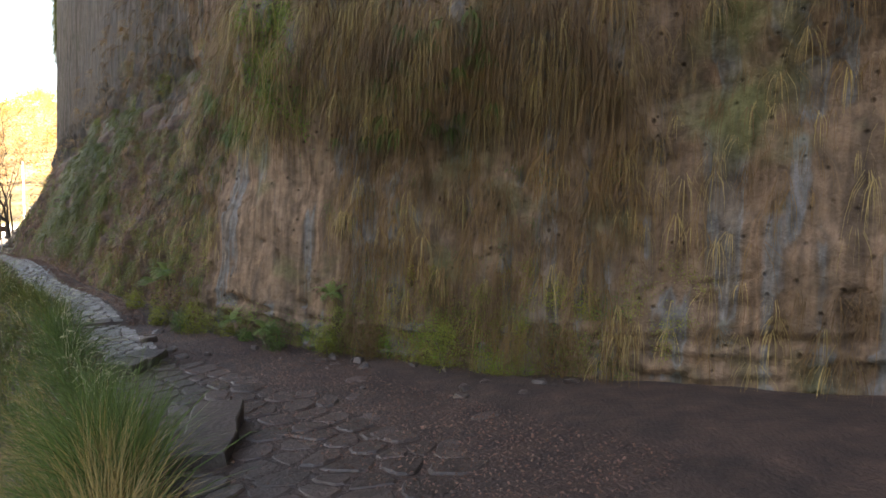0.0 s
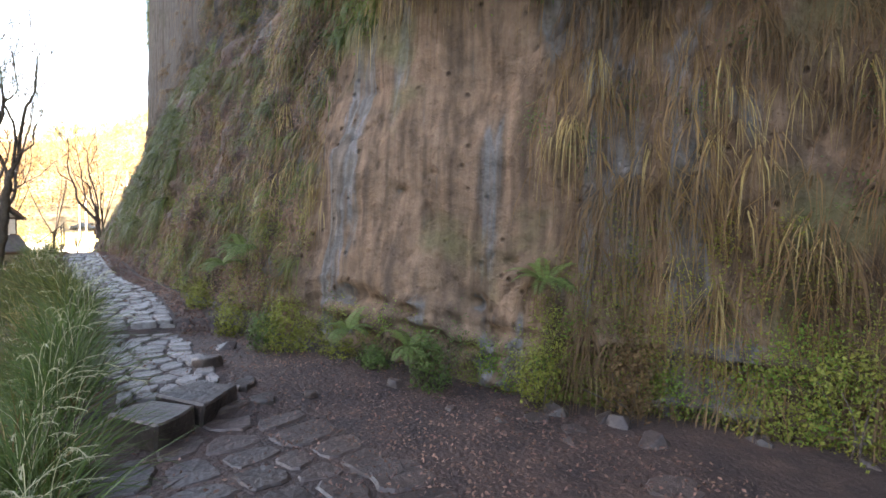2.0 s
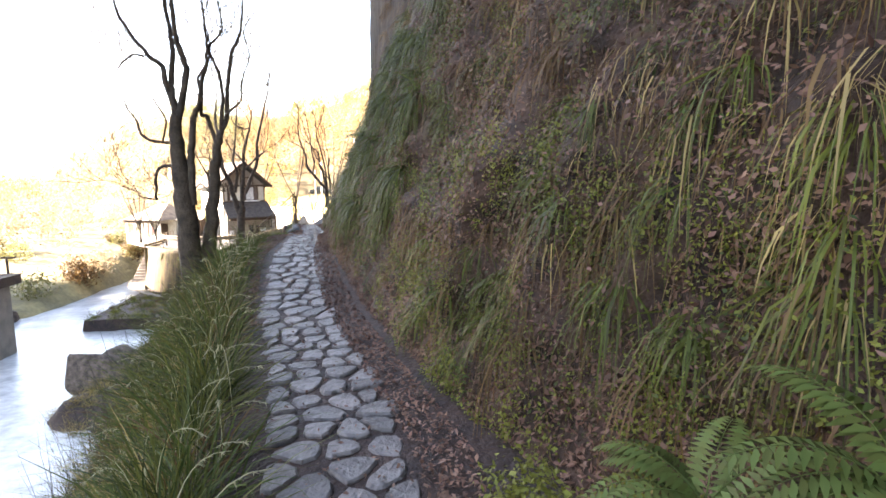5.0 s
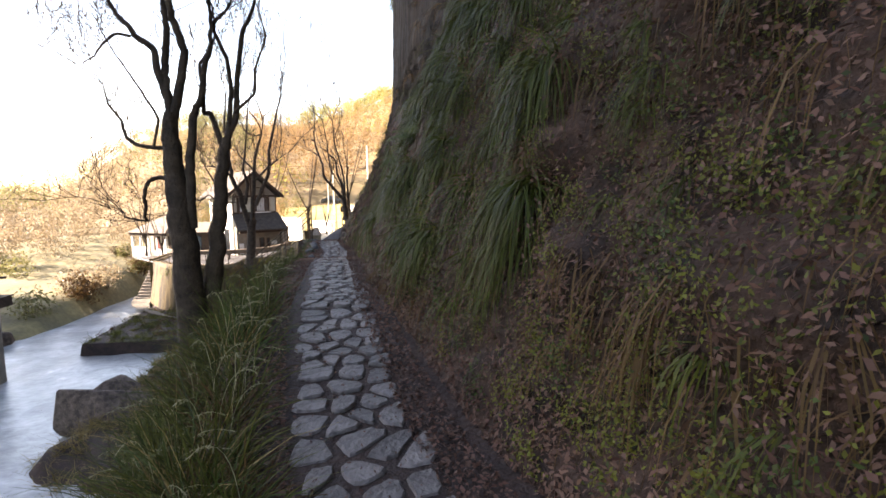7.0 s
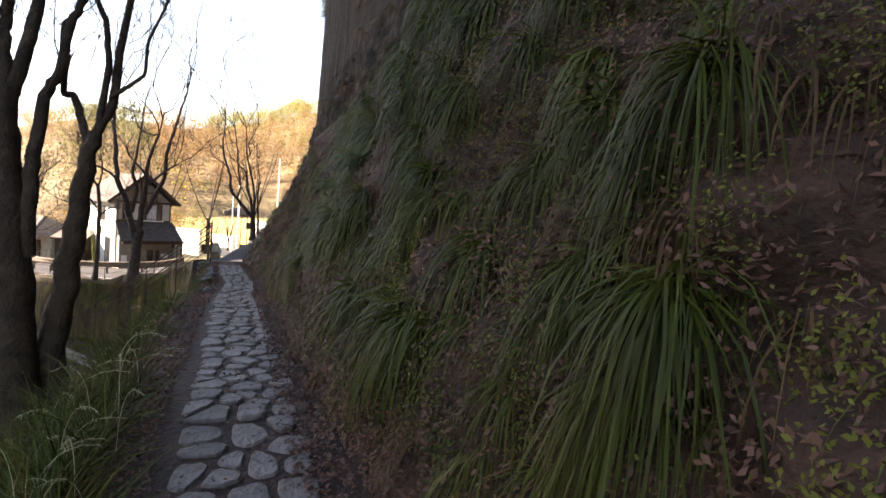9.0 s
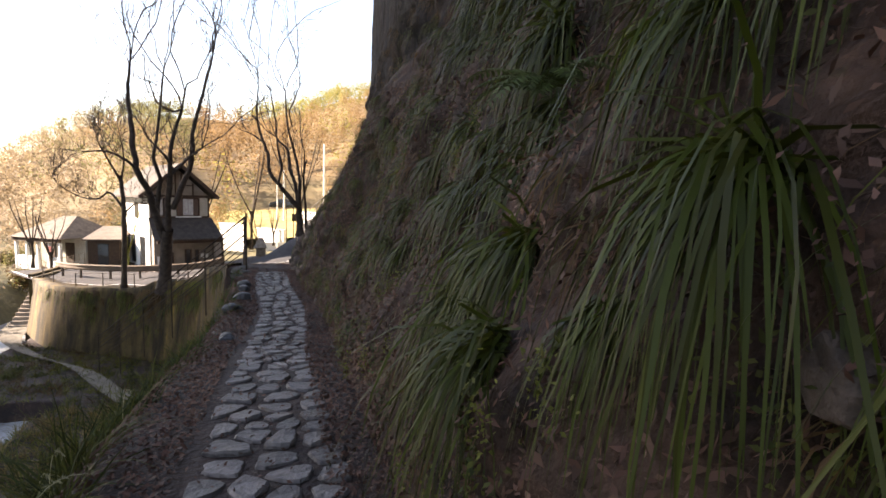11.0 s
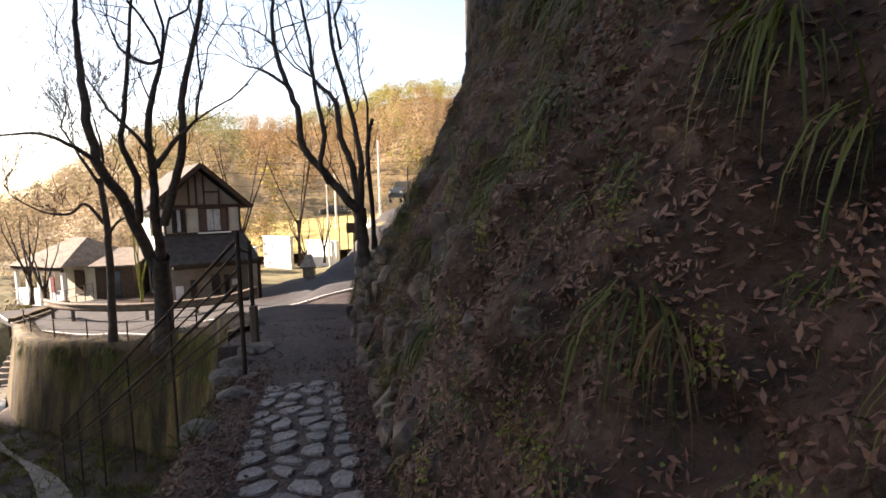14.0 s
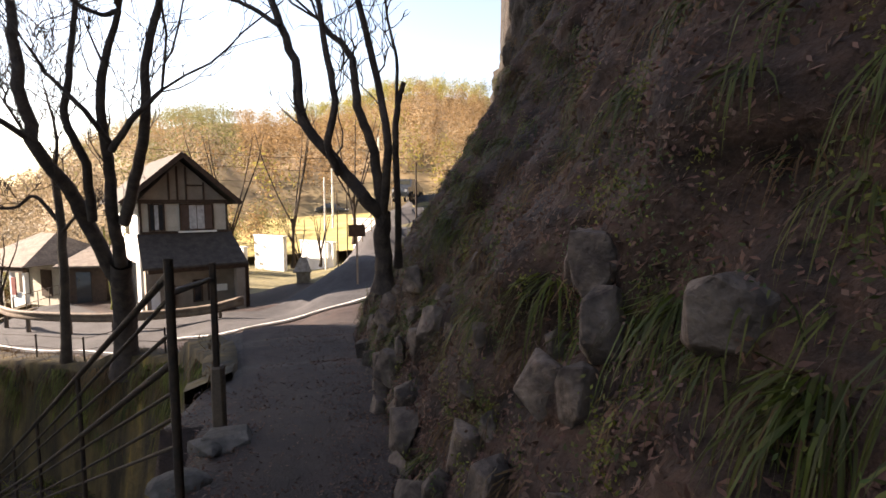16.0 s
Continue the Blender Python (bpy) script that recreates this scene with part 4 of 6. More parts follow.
def lay_paving(y0, y1, left, right, size, material, front=None, back=None, proud=0.02):
    """Irregular stones fitted to one another between two edges of the way; front and back are lines (x, y, slope)."""
    pts, y = [], y0 - 0.3
    while y < y1 + 0.3:
        l = size * rng.uniform(0.75, 1.3)
        x0, x1 = left(y), right(y)
        n = max(1, int(round((x1 - x0) / (size * rng.uniform(0.75, 1.25)))))
        for k in range(n):
            pts.append((x0 + (k + 0.5 + rng.uniform(-0.33, 0.33)) * (x1 - x0) / n, y + rng.uniform(-0.36, 0.36) * l))
        y += l * 0.9
    P = np.array(pts)
    for px, py in pts:
        if not y0 - 0.1 < py < y1 + 0.1:
            continue
        r = size * 1.3
        poly = [(px - r, py - r), (px + r, py - r), (px + r, py + r), (px - r, py + r)]
        for qx, qy in P[(np.hypot(P[:, 0] - px, P[:, 1] - py) < 2.6 * size) & (np.hypot(P[:, 0] - px, P[:, 1] - py) > 1e-6)]:
            poly = cut(poly, (px + qx) / 2, (py + qy) / 2, qx - px, qy - py)
        poly = cut(poly, left(py) + rng.uniform(-0.03, 0.05), py, -1, 0)
        poly = cut(poly, right(py) + rng.uniform(-0.06, 0.05), py, 1, 0)
        deep = 0.09
        if front:
            near = front[1] + (px - front[0]) * front[2]
            poly = cut(poly, front[0], front[1], front[2], -1)
            deep = 0.085 if py < near + size * 0.9 else deep
        if back:
            poly = cut(poly, back[0], back[1] - 0.05, -back[2], 1)
        if len(poly) > 2:
            worn = float(np.interp(py, [9, 12, 15, 24, 29, 36], [0.03, 0.03, 0.07, 0.10, 0.15, 0.18])) if material is M_STONE else 0.01
            fitted_stone(poly, deep, material, proud + (0.01 if deep < 0.09 else rng.uniform(-0.008, 0.012)), 0.82 - worn, 0.95 - worn)

mid = lambda y: path_x(y) + lerp_tab(PATH_SHIFT, y)
STEP_LOW, STEP_HIGH = (0.86, 9.32, 0.82), (0.75, 12.27, -0.05)
lay_paving(3.2, 10.2, lambda y: path_x(y) - 0.75, lambda y: path_x(y) + float(np.interp(y, [3, 6, 9, 10.2], [1.5, 1.3, 0.9, 0.6])), 0.42, M_WETSTONE, None, STEP_LOW, 0.012)
lay_paving(9.2, 12.4, lambda y: mid(y) - 0.44, lambda y: mid(y) + 0.46, 0.25, M_STONE, STEP_LOW, STEP_HIGH)
lay_paving(12.2, 36.4, lambda y: mid(y) - float(np.interp(y, [12, 16, 33, 37], [0.40, 0.40, 0.40, 0.45])), lambda y: mid(y) + float(np.interp(y, [12, 16, 33, 37], [0.42, 0.41, 0.41, 0.45])), 0.255, M_STONE, STEP_HIGH)

for _ in range(16):
    yy = rng.uniform(3.5, 9.2)
    edge = float(np.interp(yy, [3, 5, 8, 9.3], [1.2, 1.1, 0.8, 0.65]))
    xx = path_x(yy) + edge + rng.rand() ** 1.5 * 2.2
    if xx < float(np.interp(yy, [0, 5.2, 8.4, 10], [7.4, 5.9, 4.4, 3.3])) - 0.5:
        lay(xx, yy, rng.uniform(0.2, 0.5), rng.uniform(0.2, 0.42), rng.uniform(0.0, 0.03), rng.uniform(0, 180))

def slab(x0, y0, x1, y1, z, wid, thick):
    """A long step stone between two ends."""
    bm = bmesh.new()
    ln = math.hypot(x1 - x0, y1 - y0)
    r = bmesh.ops.create_cube(bm, size=1.0)
    for v in r["verts"]:
        v.co = Vector((v.co.x * ln, v.co.y * wid, v.co.z * thick))
    bmesh.ops.subdivide_edges(bm, edges=[e for e in bm.edges if abs((e.verts[0].co - e.verts[1].co).x) > 0.1], cuts=4)
    bmesh.ops.bevel(bm, geom=list(bm.edges), offset=0.015, segments=1, affect="EDGES")
    for v in bm.verts:
        v.co += Vector((0.03, 0.06, 0.015)) * noise.noise(v.co * 4 + Vector((x0, y0, 0)))
    ob = part("step_stone", bm, M_WETSTONE, stone_path, "long dark tilted step stone")
    ob.matrix_world = pose((x0 + x1) / 2, (y0 + y1) / 2, z, 2, 0, math.degrees(math.atan2(y1 - y0, x1 - x0)))

slab(1.02, 5.1, 1.62, 6.45, -0.80, 0.5, 0.3)
slab(0.93, 9.22, 1.21, 9.47, -0.87, 0.44, 0.22)
slab(1.24, 9.50, 1.56, 9.79, -0.855, 0.46, 0.22)

# ---- boulders ----
def boulder(x, y, z, sx, sy, sz, seed, label, material=None):
    bm = bmesh.new()
    bmesh.ops.create_icosphere(bm, subdivisions=3, radius=1.0)
    o = Vector((seed * 3.7, 1.3, 0.4))
    for v in bm.verts:
        k = 1 + 0.32 * noise.noise(v.co * 1.1 + o) + 0.12 * noise.noise(v.co * 3.0 + o)
        v.co = Vector((v.co.x * sx, v.co.y * sy, v.co.z * sz)) * k
    me = bpy.data.meshes.new("boulder")
    bm.to_mesh(me)
    bm.free()
    me.materials.append(material or M_STONE)
    ob = new("boulder", me)
    ob.matrix_world = pose(x, y, z, 0, 0, seed * 37)
    tagged(ob, label, "rock", "rocks beside the path")

def rough_rock(x, y, z, sx, sy, sz, seed, label, material):
    """A broken, angular rock."""
    rk = np.random.RandomState(seed)
    u = rk.uniform(-1, 1, (15, 3))
    u /= np.abs(u).max(axis=1, keepdims=True) * 0.6 + np.linalg.norm(u, axis=1, keepdims=True) * 0.4
    bm = bmesh.new()
    for p in u * rk.uniform(0.8, 1.1, (15, 1)) * [sx, sy, sz]:
        bm.verts.new(p)
    r = bmesh.ops.convex_hull(bm, input=list(bm.verts))
    bmesh.ops.delete(bm, geom=list({g for g in r["geom_unused"] + r["geom_interior"] if isinstance(g, bmesh.types.BMVert)}), context="VERTS")
    bmesh.ops.bevel(bm, geom=list(bm.edges), offset=min(sx, sy, sz) * 0.06, segments=1, affect="EDGES")
    me = bpy.data.meshes.new("rock")
    bm.to_mesh(me)
    bm.free()
    me.materials.append(material)
    ob = new("rock", me)
    ob.matrix_world = pose(x, y, z, 0, 0, seed * 37)
    tagged(ob, label, "rock", "rocks beside the path")

for k, (x, y, s) in enumerate([(-1.38, 32.8, 0.11), (-1.27, 31.8, 0.125), (-1.3, 30.8, 0.11), (-1.45, 33.4, 0.12), (-1.05, 28.6, 0.09)]):
    boulder(x, y, path_z(y) + s * 0.35, s, s * 1.3, s * 0.9, k + 1, "rounded dark stone marking the path edge", M_DARKROCK)
for k, (x, y, s) in enumerate([(-2.05, 36.9, 0.17), (-2.1, 37.6, 0.16), (-1.78, 36.1, 0.15), (-2.3, 36.2, 0.2), (-1.85, 35.3, 0.14)]):
    boulder(x, y, ground_z(x, y) + 0.0, s, s * 1.2, s * 0.55, k + 11, "pale flat rock under the railing post", M_PALEROCK)
rngb = np.random.RandomState(3)
for k in range(9):
    yy = rngb.uniform(34.2, 38.5)
    xx = path_x(yy) - rngb.uniform(0.55, 1.5)
    q = rngb.uniform(0.08, 0.16)
    rough_rock(xx, yy, ground_z(xx, yy) + q * 0.05, q, q * 1.2, q * 0.5, 300 + k, "brown flat rock beside the railing", M_BANKROCK)
for k in range(7):
    xx, yy = rngb.uniform(-2.9, -1.95), rngb.uniform(36.9, 39.0)
    q = rngb.uniform(0.12, 0.22)
    rough_rock(xx, yy, ground_z(xx, yy) + q * 0.08, q, q * 1.2, q * 0.5, 340 + k, "pale flat rock beside the railing", M_PALEROCK)
for k in range(110):
    yy = rngb.uniform(22, 34) if k % 4 == 0 else rngb.uniform(34.0, 43.0)
    s = float(s_of_y(yy))
    hh = 1.8 * rngb.rand() ** 1.6 + 0.03
    p, nr = cliff_points([s], [hh])
    q = rngb.uniform(0.07, 0.19) * (0.6 if yy < 35 else 1.0)
    p = p[0] + nr[0] * q * 0.25
    rough_rock(*p, q * 0.7, q, q * 1.1, 40 + k, "rough grey-brown rock set in the leafy bank", M_BANKROCK)
for k, (x, y, z, s) in enumerate([(-8.9, 33.8, -6.5, 1.2), (-9.6, 36.0, -6.8, 0.8), (-20.5, 46, -7.0, 0.8), (-24, 47, -6.9, 1.0)]):
    rough_rock(x, y, z, s, s * 1.3, s * 0.9, 80 + k, "large angular brown boulder on the river bank", M_BANKROCK)
for k in range(34):
    yy = rngb.uniform(4, 13)
    s = float(s_of_y(yy))
    p, _ = cliff_points([s], [0.02])
    q = rngb.uniform(0.04, 0.14)
    rough_rock(p[0][0] - 0.1 - rngb.rand() ** 2 * 1.6, p[0][1] - 0.1, p[0][2] + q * 0.4, q, q, q * 0.8, 120 + k, "loose wet rock at the foot of the cliff", M_WETSTONE)

# ---- house ----
def roof_slope(name, a, b, c, d, thick, material, parent):
    bm = bmesh.new()
    top = [bm.verts.new(p) for p in (a, b, c, d)]
    bot = [bm.verts.new((p[0], p[1], p[2] - thick)) for p in (a, b, c, d)]
    bm.faces.new(top)
    bm.faces.new(bot[::-1])
    for i in range(4):
        bm.faces.new((top[i], bot[i], bot[(i + 1) % 4], top[(i + 1) % 4]))
    bmesh.ops.recalc_face_normals(bm, faces=list(bm.faces))
    return part(name, bm, material, parent)

def plank_between(name, x0, z0, x1, z1, y0, y1, wide, material, parent, label=""):
    """A board in the plane of a gable, from one end to the other."""
    bm = bmesh.new()
    d = Vector((x1 - x0, 0, z1 - z0)).normalized()
    n = Vector((-d.z, 0, d.x)) * wide / 2
    vs = [bm.verts.new((p[0] + q * n.x, y, p[1] + q * n.z)) for y in (y0, y1) for p, q in (((x0, z0), -1), ((x1, z1), -1), ((x1, z1), 1), ((x0, z0), 1))]
    for f in ((0, 1, 2, 3), (7, 6, 5, 4), (0, 4, 5, 1), (1, 5, 6, 2), (2, 6, 7, 3), (3, 7, 4, 0)):
        bm.faces.new([vs[i] for i in f])
    bmesh.ops.recalc_face_normals(bm, faces=list(bm.faces))
    return part(name, bm, material, parent, label)

def window(x0, x1, z0, z1, y, parent, panes, curtain=True):
    """A framed window; the frame and each pane are parts of it."""
    w = box_part("window", (x0, x1, y - 0.012, y + 0.05, z0, z1), M_WOOD, parent, "dark recess behind the panes")
    t = 0.05
    bm = bmesh.new()
    for d in ((x0, x1, z0, z0 + t), (x0, x1, z1 - t, z1), (x0, x0 + t, z0 + t, z1 - t), (x1 - t, x1, z0 + t, z1 - t)):
        box(bm, d[0], d[1], y - 0.09, y - 0.014, d[2], d[3])
    part("window_frame", bm, M_WOOD, w)
    for i in range(panes):
        a = x0 + t + (x1 - x0 - 2 * t) * i / panes
        b = x0 + t + (x1 - x0 - 2 * t) * (i + 1) / panes
        box_part("pane", (a + 0.014, b - 0.014, y - 0.04, y - 0.03, z0 + t, z1 - t), M_GLASS if not curtain or i in (0, panes - 1) else M_CURTAIN, w, "curtained pane" if curtain and 0 < i < panes - 1 else "")
    return w

def build_house():
    house = tagged(new("house"), "two-storey timber-framed gabled house with a porch roof", "house")
    house.matrix_world = pose(-8.26, 57.49, -3.7, 0, 0, 29)
    back, rid, hw = 6.6, -0.12, 1.71
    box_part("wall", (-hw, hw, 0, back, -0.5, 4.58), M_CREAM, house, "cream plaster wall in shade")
    bm = bmesh.new()
    vs = [bm.verts.new(p) for y in (0, back) for p in ((-hw, y, 4.58), (hw, y, 4.58), (rid, y, 6.22))]
    for f in ((0, 1, 2), (5, 4, 3), (0, 2, 5, 3), (1, 4, 5, 2), (0, 3, 4, 1)):
        bm.faces.new([vs[i] for i in f])
    bmesh.ops.recalc_face_normals(bm, faces=list(bm.faces))
    part("gable", bm, M_BEIGE, house, "boarded gable with dark timber framing")
    top, le, re = 6.55, (-2.4, 4.55), (2.12, 4.55)
    roof_slope("roof", (rid, -0.62, top), (rid, back + 0.5, top), (le[0], back + 0.5, le[1]), (le[0], -0.62, le[1]), 0.13, M_ROOF, house)
    roof_slope("roof", (rid, back + 0.5, top + 0.003), (rid, -0.62, top + 0.003), (re[0], -0.62, re[1]), (re[0], back + 0.5, re[1]), 0.13, M_ROOF, house)
    for e in (le, re):
        plank_between("bargeboard", rid, top - 0.1, e[0], e[1] - 0.1, -0.70, -0.63, 0.2, M_WOOD, house, "dark bargeboard")
        sx = 1 if e is re else -1
        for k in range(5):
            box_part("rafter_end", (min(e[0] - sx * 0.5, e[0] - sx * 0.06), max(e[0] - sx * 0.5, e[0] - sx * 0.06), 0.4 + 1.4 * k, 0.5 + 1.4 * k, 4.40, 4.48), M_WOOD, house)
    # framing of the upper storey and the gable
    for d in ((-hw, hw, 4.46, 4.62), (-hw, hw, 3.22, 3.32), (-0.62, -0.55, 4.62, 5.72), (-0.30, -0.23, 4.62, 6.0), (0.04, 0.11, 4.62, 6.0), (0.72, 0.79, 4.62, 5.36), (-hw, -hw + 0.09, 3.32, 4.46), (hw - 0.08, hw, 3.32, 4.46), (0.11, 0.72, 5.18, 5.25)):
        box_part("beam", (d[0], d[1], -0.075, -0.004, d[2], d[3]), M_WOOD, house, "dark timber beam", 0.008)
    window(-0.22, 1.12, 3.33, 4.45, -0.005, house, 4)
    window(-1.38, -0.78, 3.33, 4.45, -0.005, house, 3)
    box_part("window_sill", (-0.3, 1.2, -0.16, -0.08, 3.24, 3.31), M_WHITE, house)
    # porch roof over the ground floor, turning the corner
    roof_slope("porch_roof", (-hw - 0.1, -0.02, 3.24), (hw + 0.12, -0.02, 3.24), (hw + 0.3, -1.7, 2.02), (-hw - 0.2, -1.7, 2.02), 0.09, M_ROOF, house)
    roof_slope("porch_roof", (hw + 0.12, -0.02, 3.239), (hw + 0.12, 3.4, 3.239), (hw + 1.25, 3.4, 1.75), (hw + 0.3, -1.7, 2.0), 0.09, M_ROOF, house)
    box_part("porch_beam", (-hw, hw + 0.25, -1.55, -1.42, 1.76, 1.93), M_WOOD, house, "", 0.01)
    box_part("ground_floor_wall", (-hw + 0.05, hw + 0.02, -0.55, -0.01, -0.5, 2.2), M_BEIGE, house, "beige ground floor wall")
    box_part("pillar", (hw - 0.16, hw + 0.2, -1.58, -1.2, -0.5, 1.755), M_BEIGE, house, "grey corner pillar", 0.02)
    box_part("side_wall", (hw + 0.21, hw + 0.5, -1.1, 3, -0.5, 1.9), M_WOOD, house, "dark boarded side wall")
    for x0, x1, z0, z1 in ((-0.88, -0.62, 0.3, 1.15), (0.05, 0.42, 0.35, 1.3), (0.62, 0.86, 0.35, 1.25)):
        window(x0, x1, z0, z1, -0.555, house, 1, False)
    box_part("notice_board", (0.98, 1.42, -0.61, -0.556, 0.72, 1.0), M_WHITE, house, "small white board")
    box_part("notice_board", (-1.5, -1.18, -0.61, -0.556, 0.1, 0.92), M_WHITE, house, "small white board")
    # side towards the river, sunlight painted in: whiter than the cream front
    side = box_part("sun_whitened_side", (-hw - 0.05, -hw - 0.004, 0.05, back, -0.4, 4.45), M_WHITE, house, "plastered side painted a brighter white for sunlight")
    for y0, y1, z0, z1 in ((1.0, 2.2, 0.2, 2.0), (3.4, 4.4, 0.2, 2.0), (2.4, 3.4, 3.1, 4.1)):
        box_part("side_window", (-hw - 0.09, -hw - 0.052, y0, y1, z0, z1), M_GLASS, side, "dark side window")
build_house()

# dark shed left of the house
shed = tagged(new("shed"), "low dark wooden shed beside the house", "shed")
box_part("wall", (-14.2, -12.4, 59.5, 62.5, -3.9, -2.0), M_WOOD, shed)
roof_slope("roof", (-14.4, 62.7, -1.35), (-12.2, 62.7, -1.35), (-12.2, 59.2, -2.0), (-14.4, 59.2, -2.0), 0.08, M_PAVROOF, shed)
box_part("door", (-13.6, -13.0, 59.44, 59.497, -3.8, -2.3), M_GLASS, shed)

# pavilion with a hipped roof
def build_pavilion():
    pav = tagged(new("pavilion"), "low pavilion with a hipped shingle roof and white columns", "pavilion")
    pav.matrix_world = pose(-17.05, 61.8, -3.85, 0, 0, -32)
    bm = bmesh.new()
    e = [bm.verts.new(p) for p in ((-2.3, -1.3, 1.8), (2.3, -1.3, 1.8), (2.3, 3.6, 1.8), (-2.3, 3.6, 1.8), (-0.6, 1.2, 3.15), (0.6, 1.2, 3.15))]
    for f in ((0, 1, 5, 4), (1, 2, 5), (2, 3, 4, 5), (3, 0, 4), (3, 2, 1, 0)):
        bm.faces.new([e[i] for i in f])
    bmesh.ops.recalc_face_normals(bm, faces=list(bm.faces))
    part("roof", bm, M_PAVROOF, pav)
    box_part("fascia", (-2.2, 2.2, -1.2, -1.08, 1.55, 1.79), M_WOOD, pav)
    box_part("back_wall", (-2.1, 2.1, 0.6, 3.4, -0.4, 1.78), M_CREAM, pav, "cream back wall of the porch")
    for x in (-2.0, -1.0, 0.0, 1.0, 2.0):
        box_part("column", (x - 0.09, x + 0.09, -1.1, -0.92, -0.3, 1.54), M_WHITE, pav, "white column", 0.02)
    for x in (-1.9, -0.9, 1.1):
        box_part("parapet", (x, x + 0.8, -1.08, -0.95, -0.3, 0.6), M_WHITE, pav, "white parapet panel")
    for x in (-1.5, 0.3):
        box_part("shutter", (x, x + 0.8, 0.54, 0.597, 0.1, 1.4), M_WOOD, pav, "dark wooden shutter")
    box_part("awning", (1.15, 1.45, -1.16, -1.11, 0.5, 1.3), M_RED, pav, "faded red banner")
build_pavilion()

# white walls and field behind the house
def wall_block(x, y, z, turn, length, high, label):
    """A rendered garden wall with a coping, on its own base."""
    root = tagged(new("garden_wall"), label, "wall")
    root.matrix_world = pose(x, y, z, 0, 0, turn)
    box_part("wall", (-length / 2, length / 2, -0.15, 0.15, -2.5, high), M_WHITE, root, "", 0.02)
    box_part("coping", (-length / 2 - 0.05, length / 2 + 0.05, -0.2, 0.2, high + 0.003, high + 0.09), M_WHITE, root, "", 0.02)
wall_block(-7.5, 73.0, -4.0, -42, 3.2, 2.3, "bright white plaster wall in full sun")
wall_block(-9.6, 71.5, -4.2, -42, 2.4, 1.9, "bright white plaster wall in full sun")
wall_block(-4.1, 72.3, -3.6, -46, 3.6, 1.5, "low bright white plaster wall in full sun")
wall_block(-0.3, 71.5, -2.6, -40, 3.2, 2.1, "bright white plaster wall in full sun")
xs, ys = np.linspace(-14, 12, 20), np.linspace(76.5, 98, 10)
X, Y = np.meshgrid(xs, ys)
ob = new("field", mesh_np("field", np.stack([X, Y, -3.0 + (Y - 76.5) * 0.11 + X * 0.05], -1).reshape(-1, 3), grid_faces(10, 20), M_FIELD, True))
tagged(ob, "pale yellow dry meadow rising behind the walls", "meadow", kind="structure")
kiosk = tagged(new("kiosk"), "small grey kiosk with a sloped roof by the road", "kiosk")
box_part("wall", (-4.15, -3.55, 60.4, 61.2, -3.7, -2.6), M_GALV, kiosk)
roof_slope("roof", (-4.0, 60.8, -1.95), (-3.7, 60.8, -1.95), (-3.4, 60.2, -2.6), (-4.3, 60.2, -2.6), 0.05, M_GALV, kiosk)

# ---- roadside ----
def posts_line(name, label, pts, hgt, material, rail_z, r=0.025, rail_r=0.02, group=""):
    root = tagged(new(name), label, "railing", group)
    for p in pts:
        g = Geo()
        tube(g, [(p[0], p[1], p[2] - 0.1), (p[0], p[1], p[2] + hgt)], [r, r], 8)
        o = new("post", g.mesh("post", material, True))
        o.parent = root
    for rz in rail_z:
        g = Geo()
        tube(g, smooth_line([(p[0], p[1], p[2] + rz) for p in pts], 3), [rail_r] * (3 * (len(pts) - 1) + 1), 8)
        o = new("rail", g.mesh("rail", material, True))
        o.parent = root
    return root

guard = tagged(new("guardrail"), "weathered galvanised road guardrail on posts", "guardrail")
gl = smooth_line([(-14.2, 55.2, -3.05), (-12.8, 54.0, -3.05), (-10.8, 53.2, -3.05), (-8.8, 52.7, -3.0), (-6.4, 52.6, -2.85), (-4.9, 52.4, -2.5)], 5)
prof = [(-0.02, -0.16), (0.05, -0.10), (0.0, -0.03), (0.0, 0.03), (0.05, 0.10), (-0.02, 0.16)]
v = [(p[0], p[1] - a, p[2] + b) for p in gl for a, b in prof] 
gm = new("beam", mesh_np("beam", v, grid_faces(len(gl), 6), M_RUST, True))
gm.parent = guard
sol = gm.modifiers.new("thick", "SOLIDIFY")
sol.thickness = 0.01
for p in gl[2::4]:
    box_part("post", (p[0] - 0.05, p[0] + 0.05, p[1] + 0.03, p[1] + 0.12, p[2] - 0.8, p[2] + 0.12), M_RUST, guard)
posts_line("edge_railing", "thin rusty posts with wires along the wall top", [(x, float(wall_y(x)) + 0.15, ground_z(x, float(wall_y(x)) + 0.3)) for x in (-14.2, -13.0, -11.5, -10.0, -8.4, -7.0, -5.6)], 0.75, M_METAL, (0.4, 0.72), 0.022, 0.008)
posts_line("terrace_railing", "light metal railing at the head of the stairs", [(-14.5, 56.6 + k * 0.8, -3.7) for k in range(5)], 0.8, M_GALV, (0.4, 0.8), 0.02, 0.015)
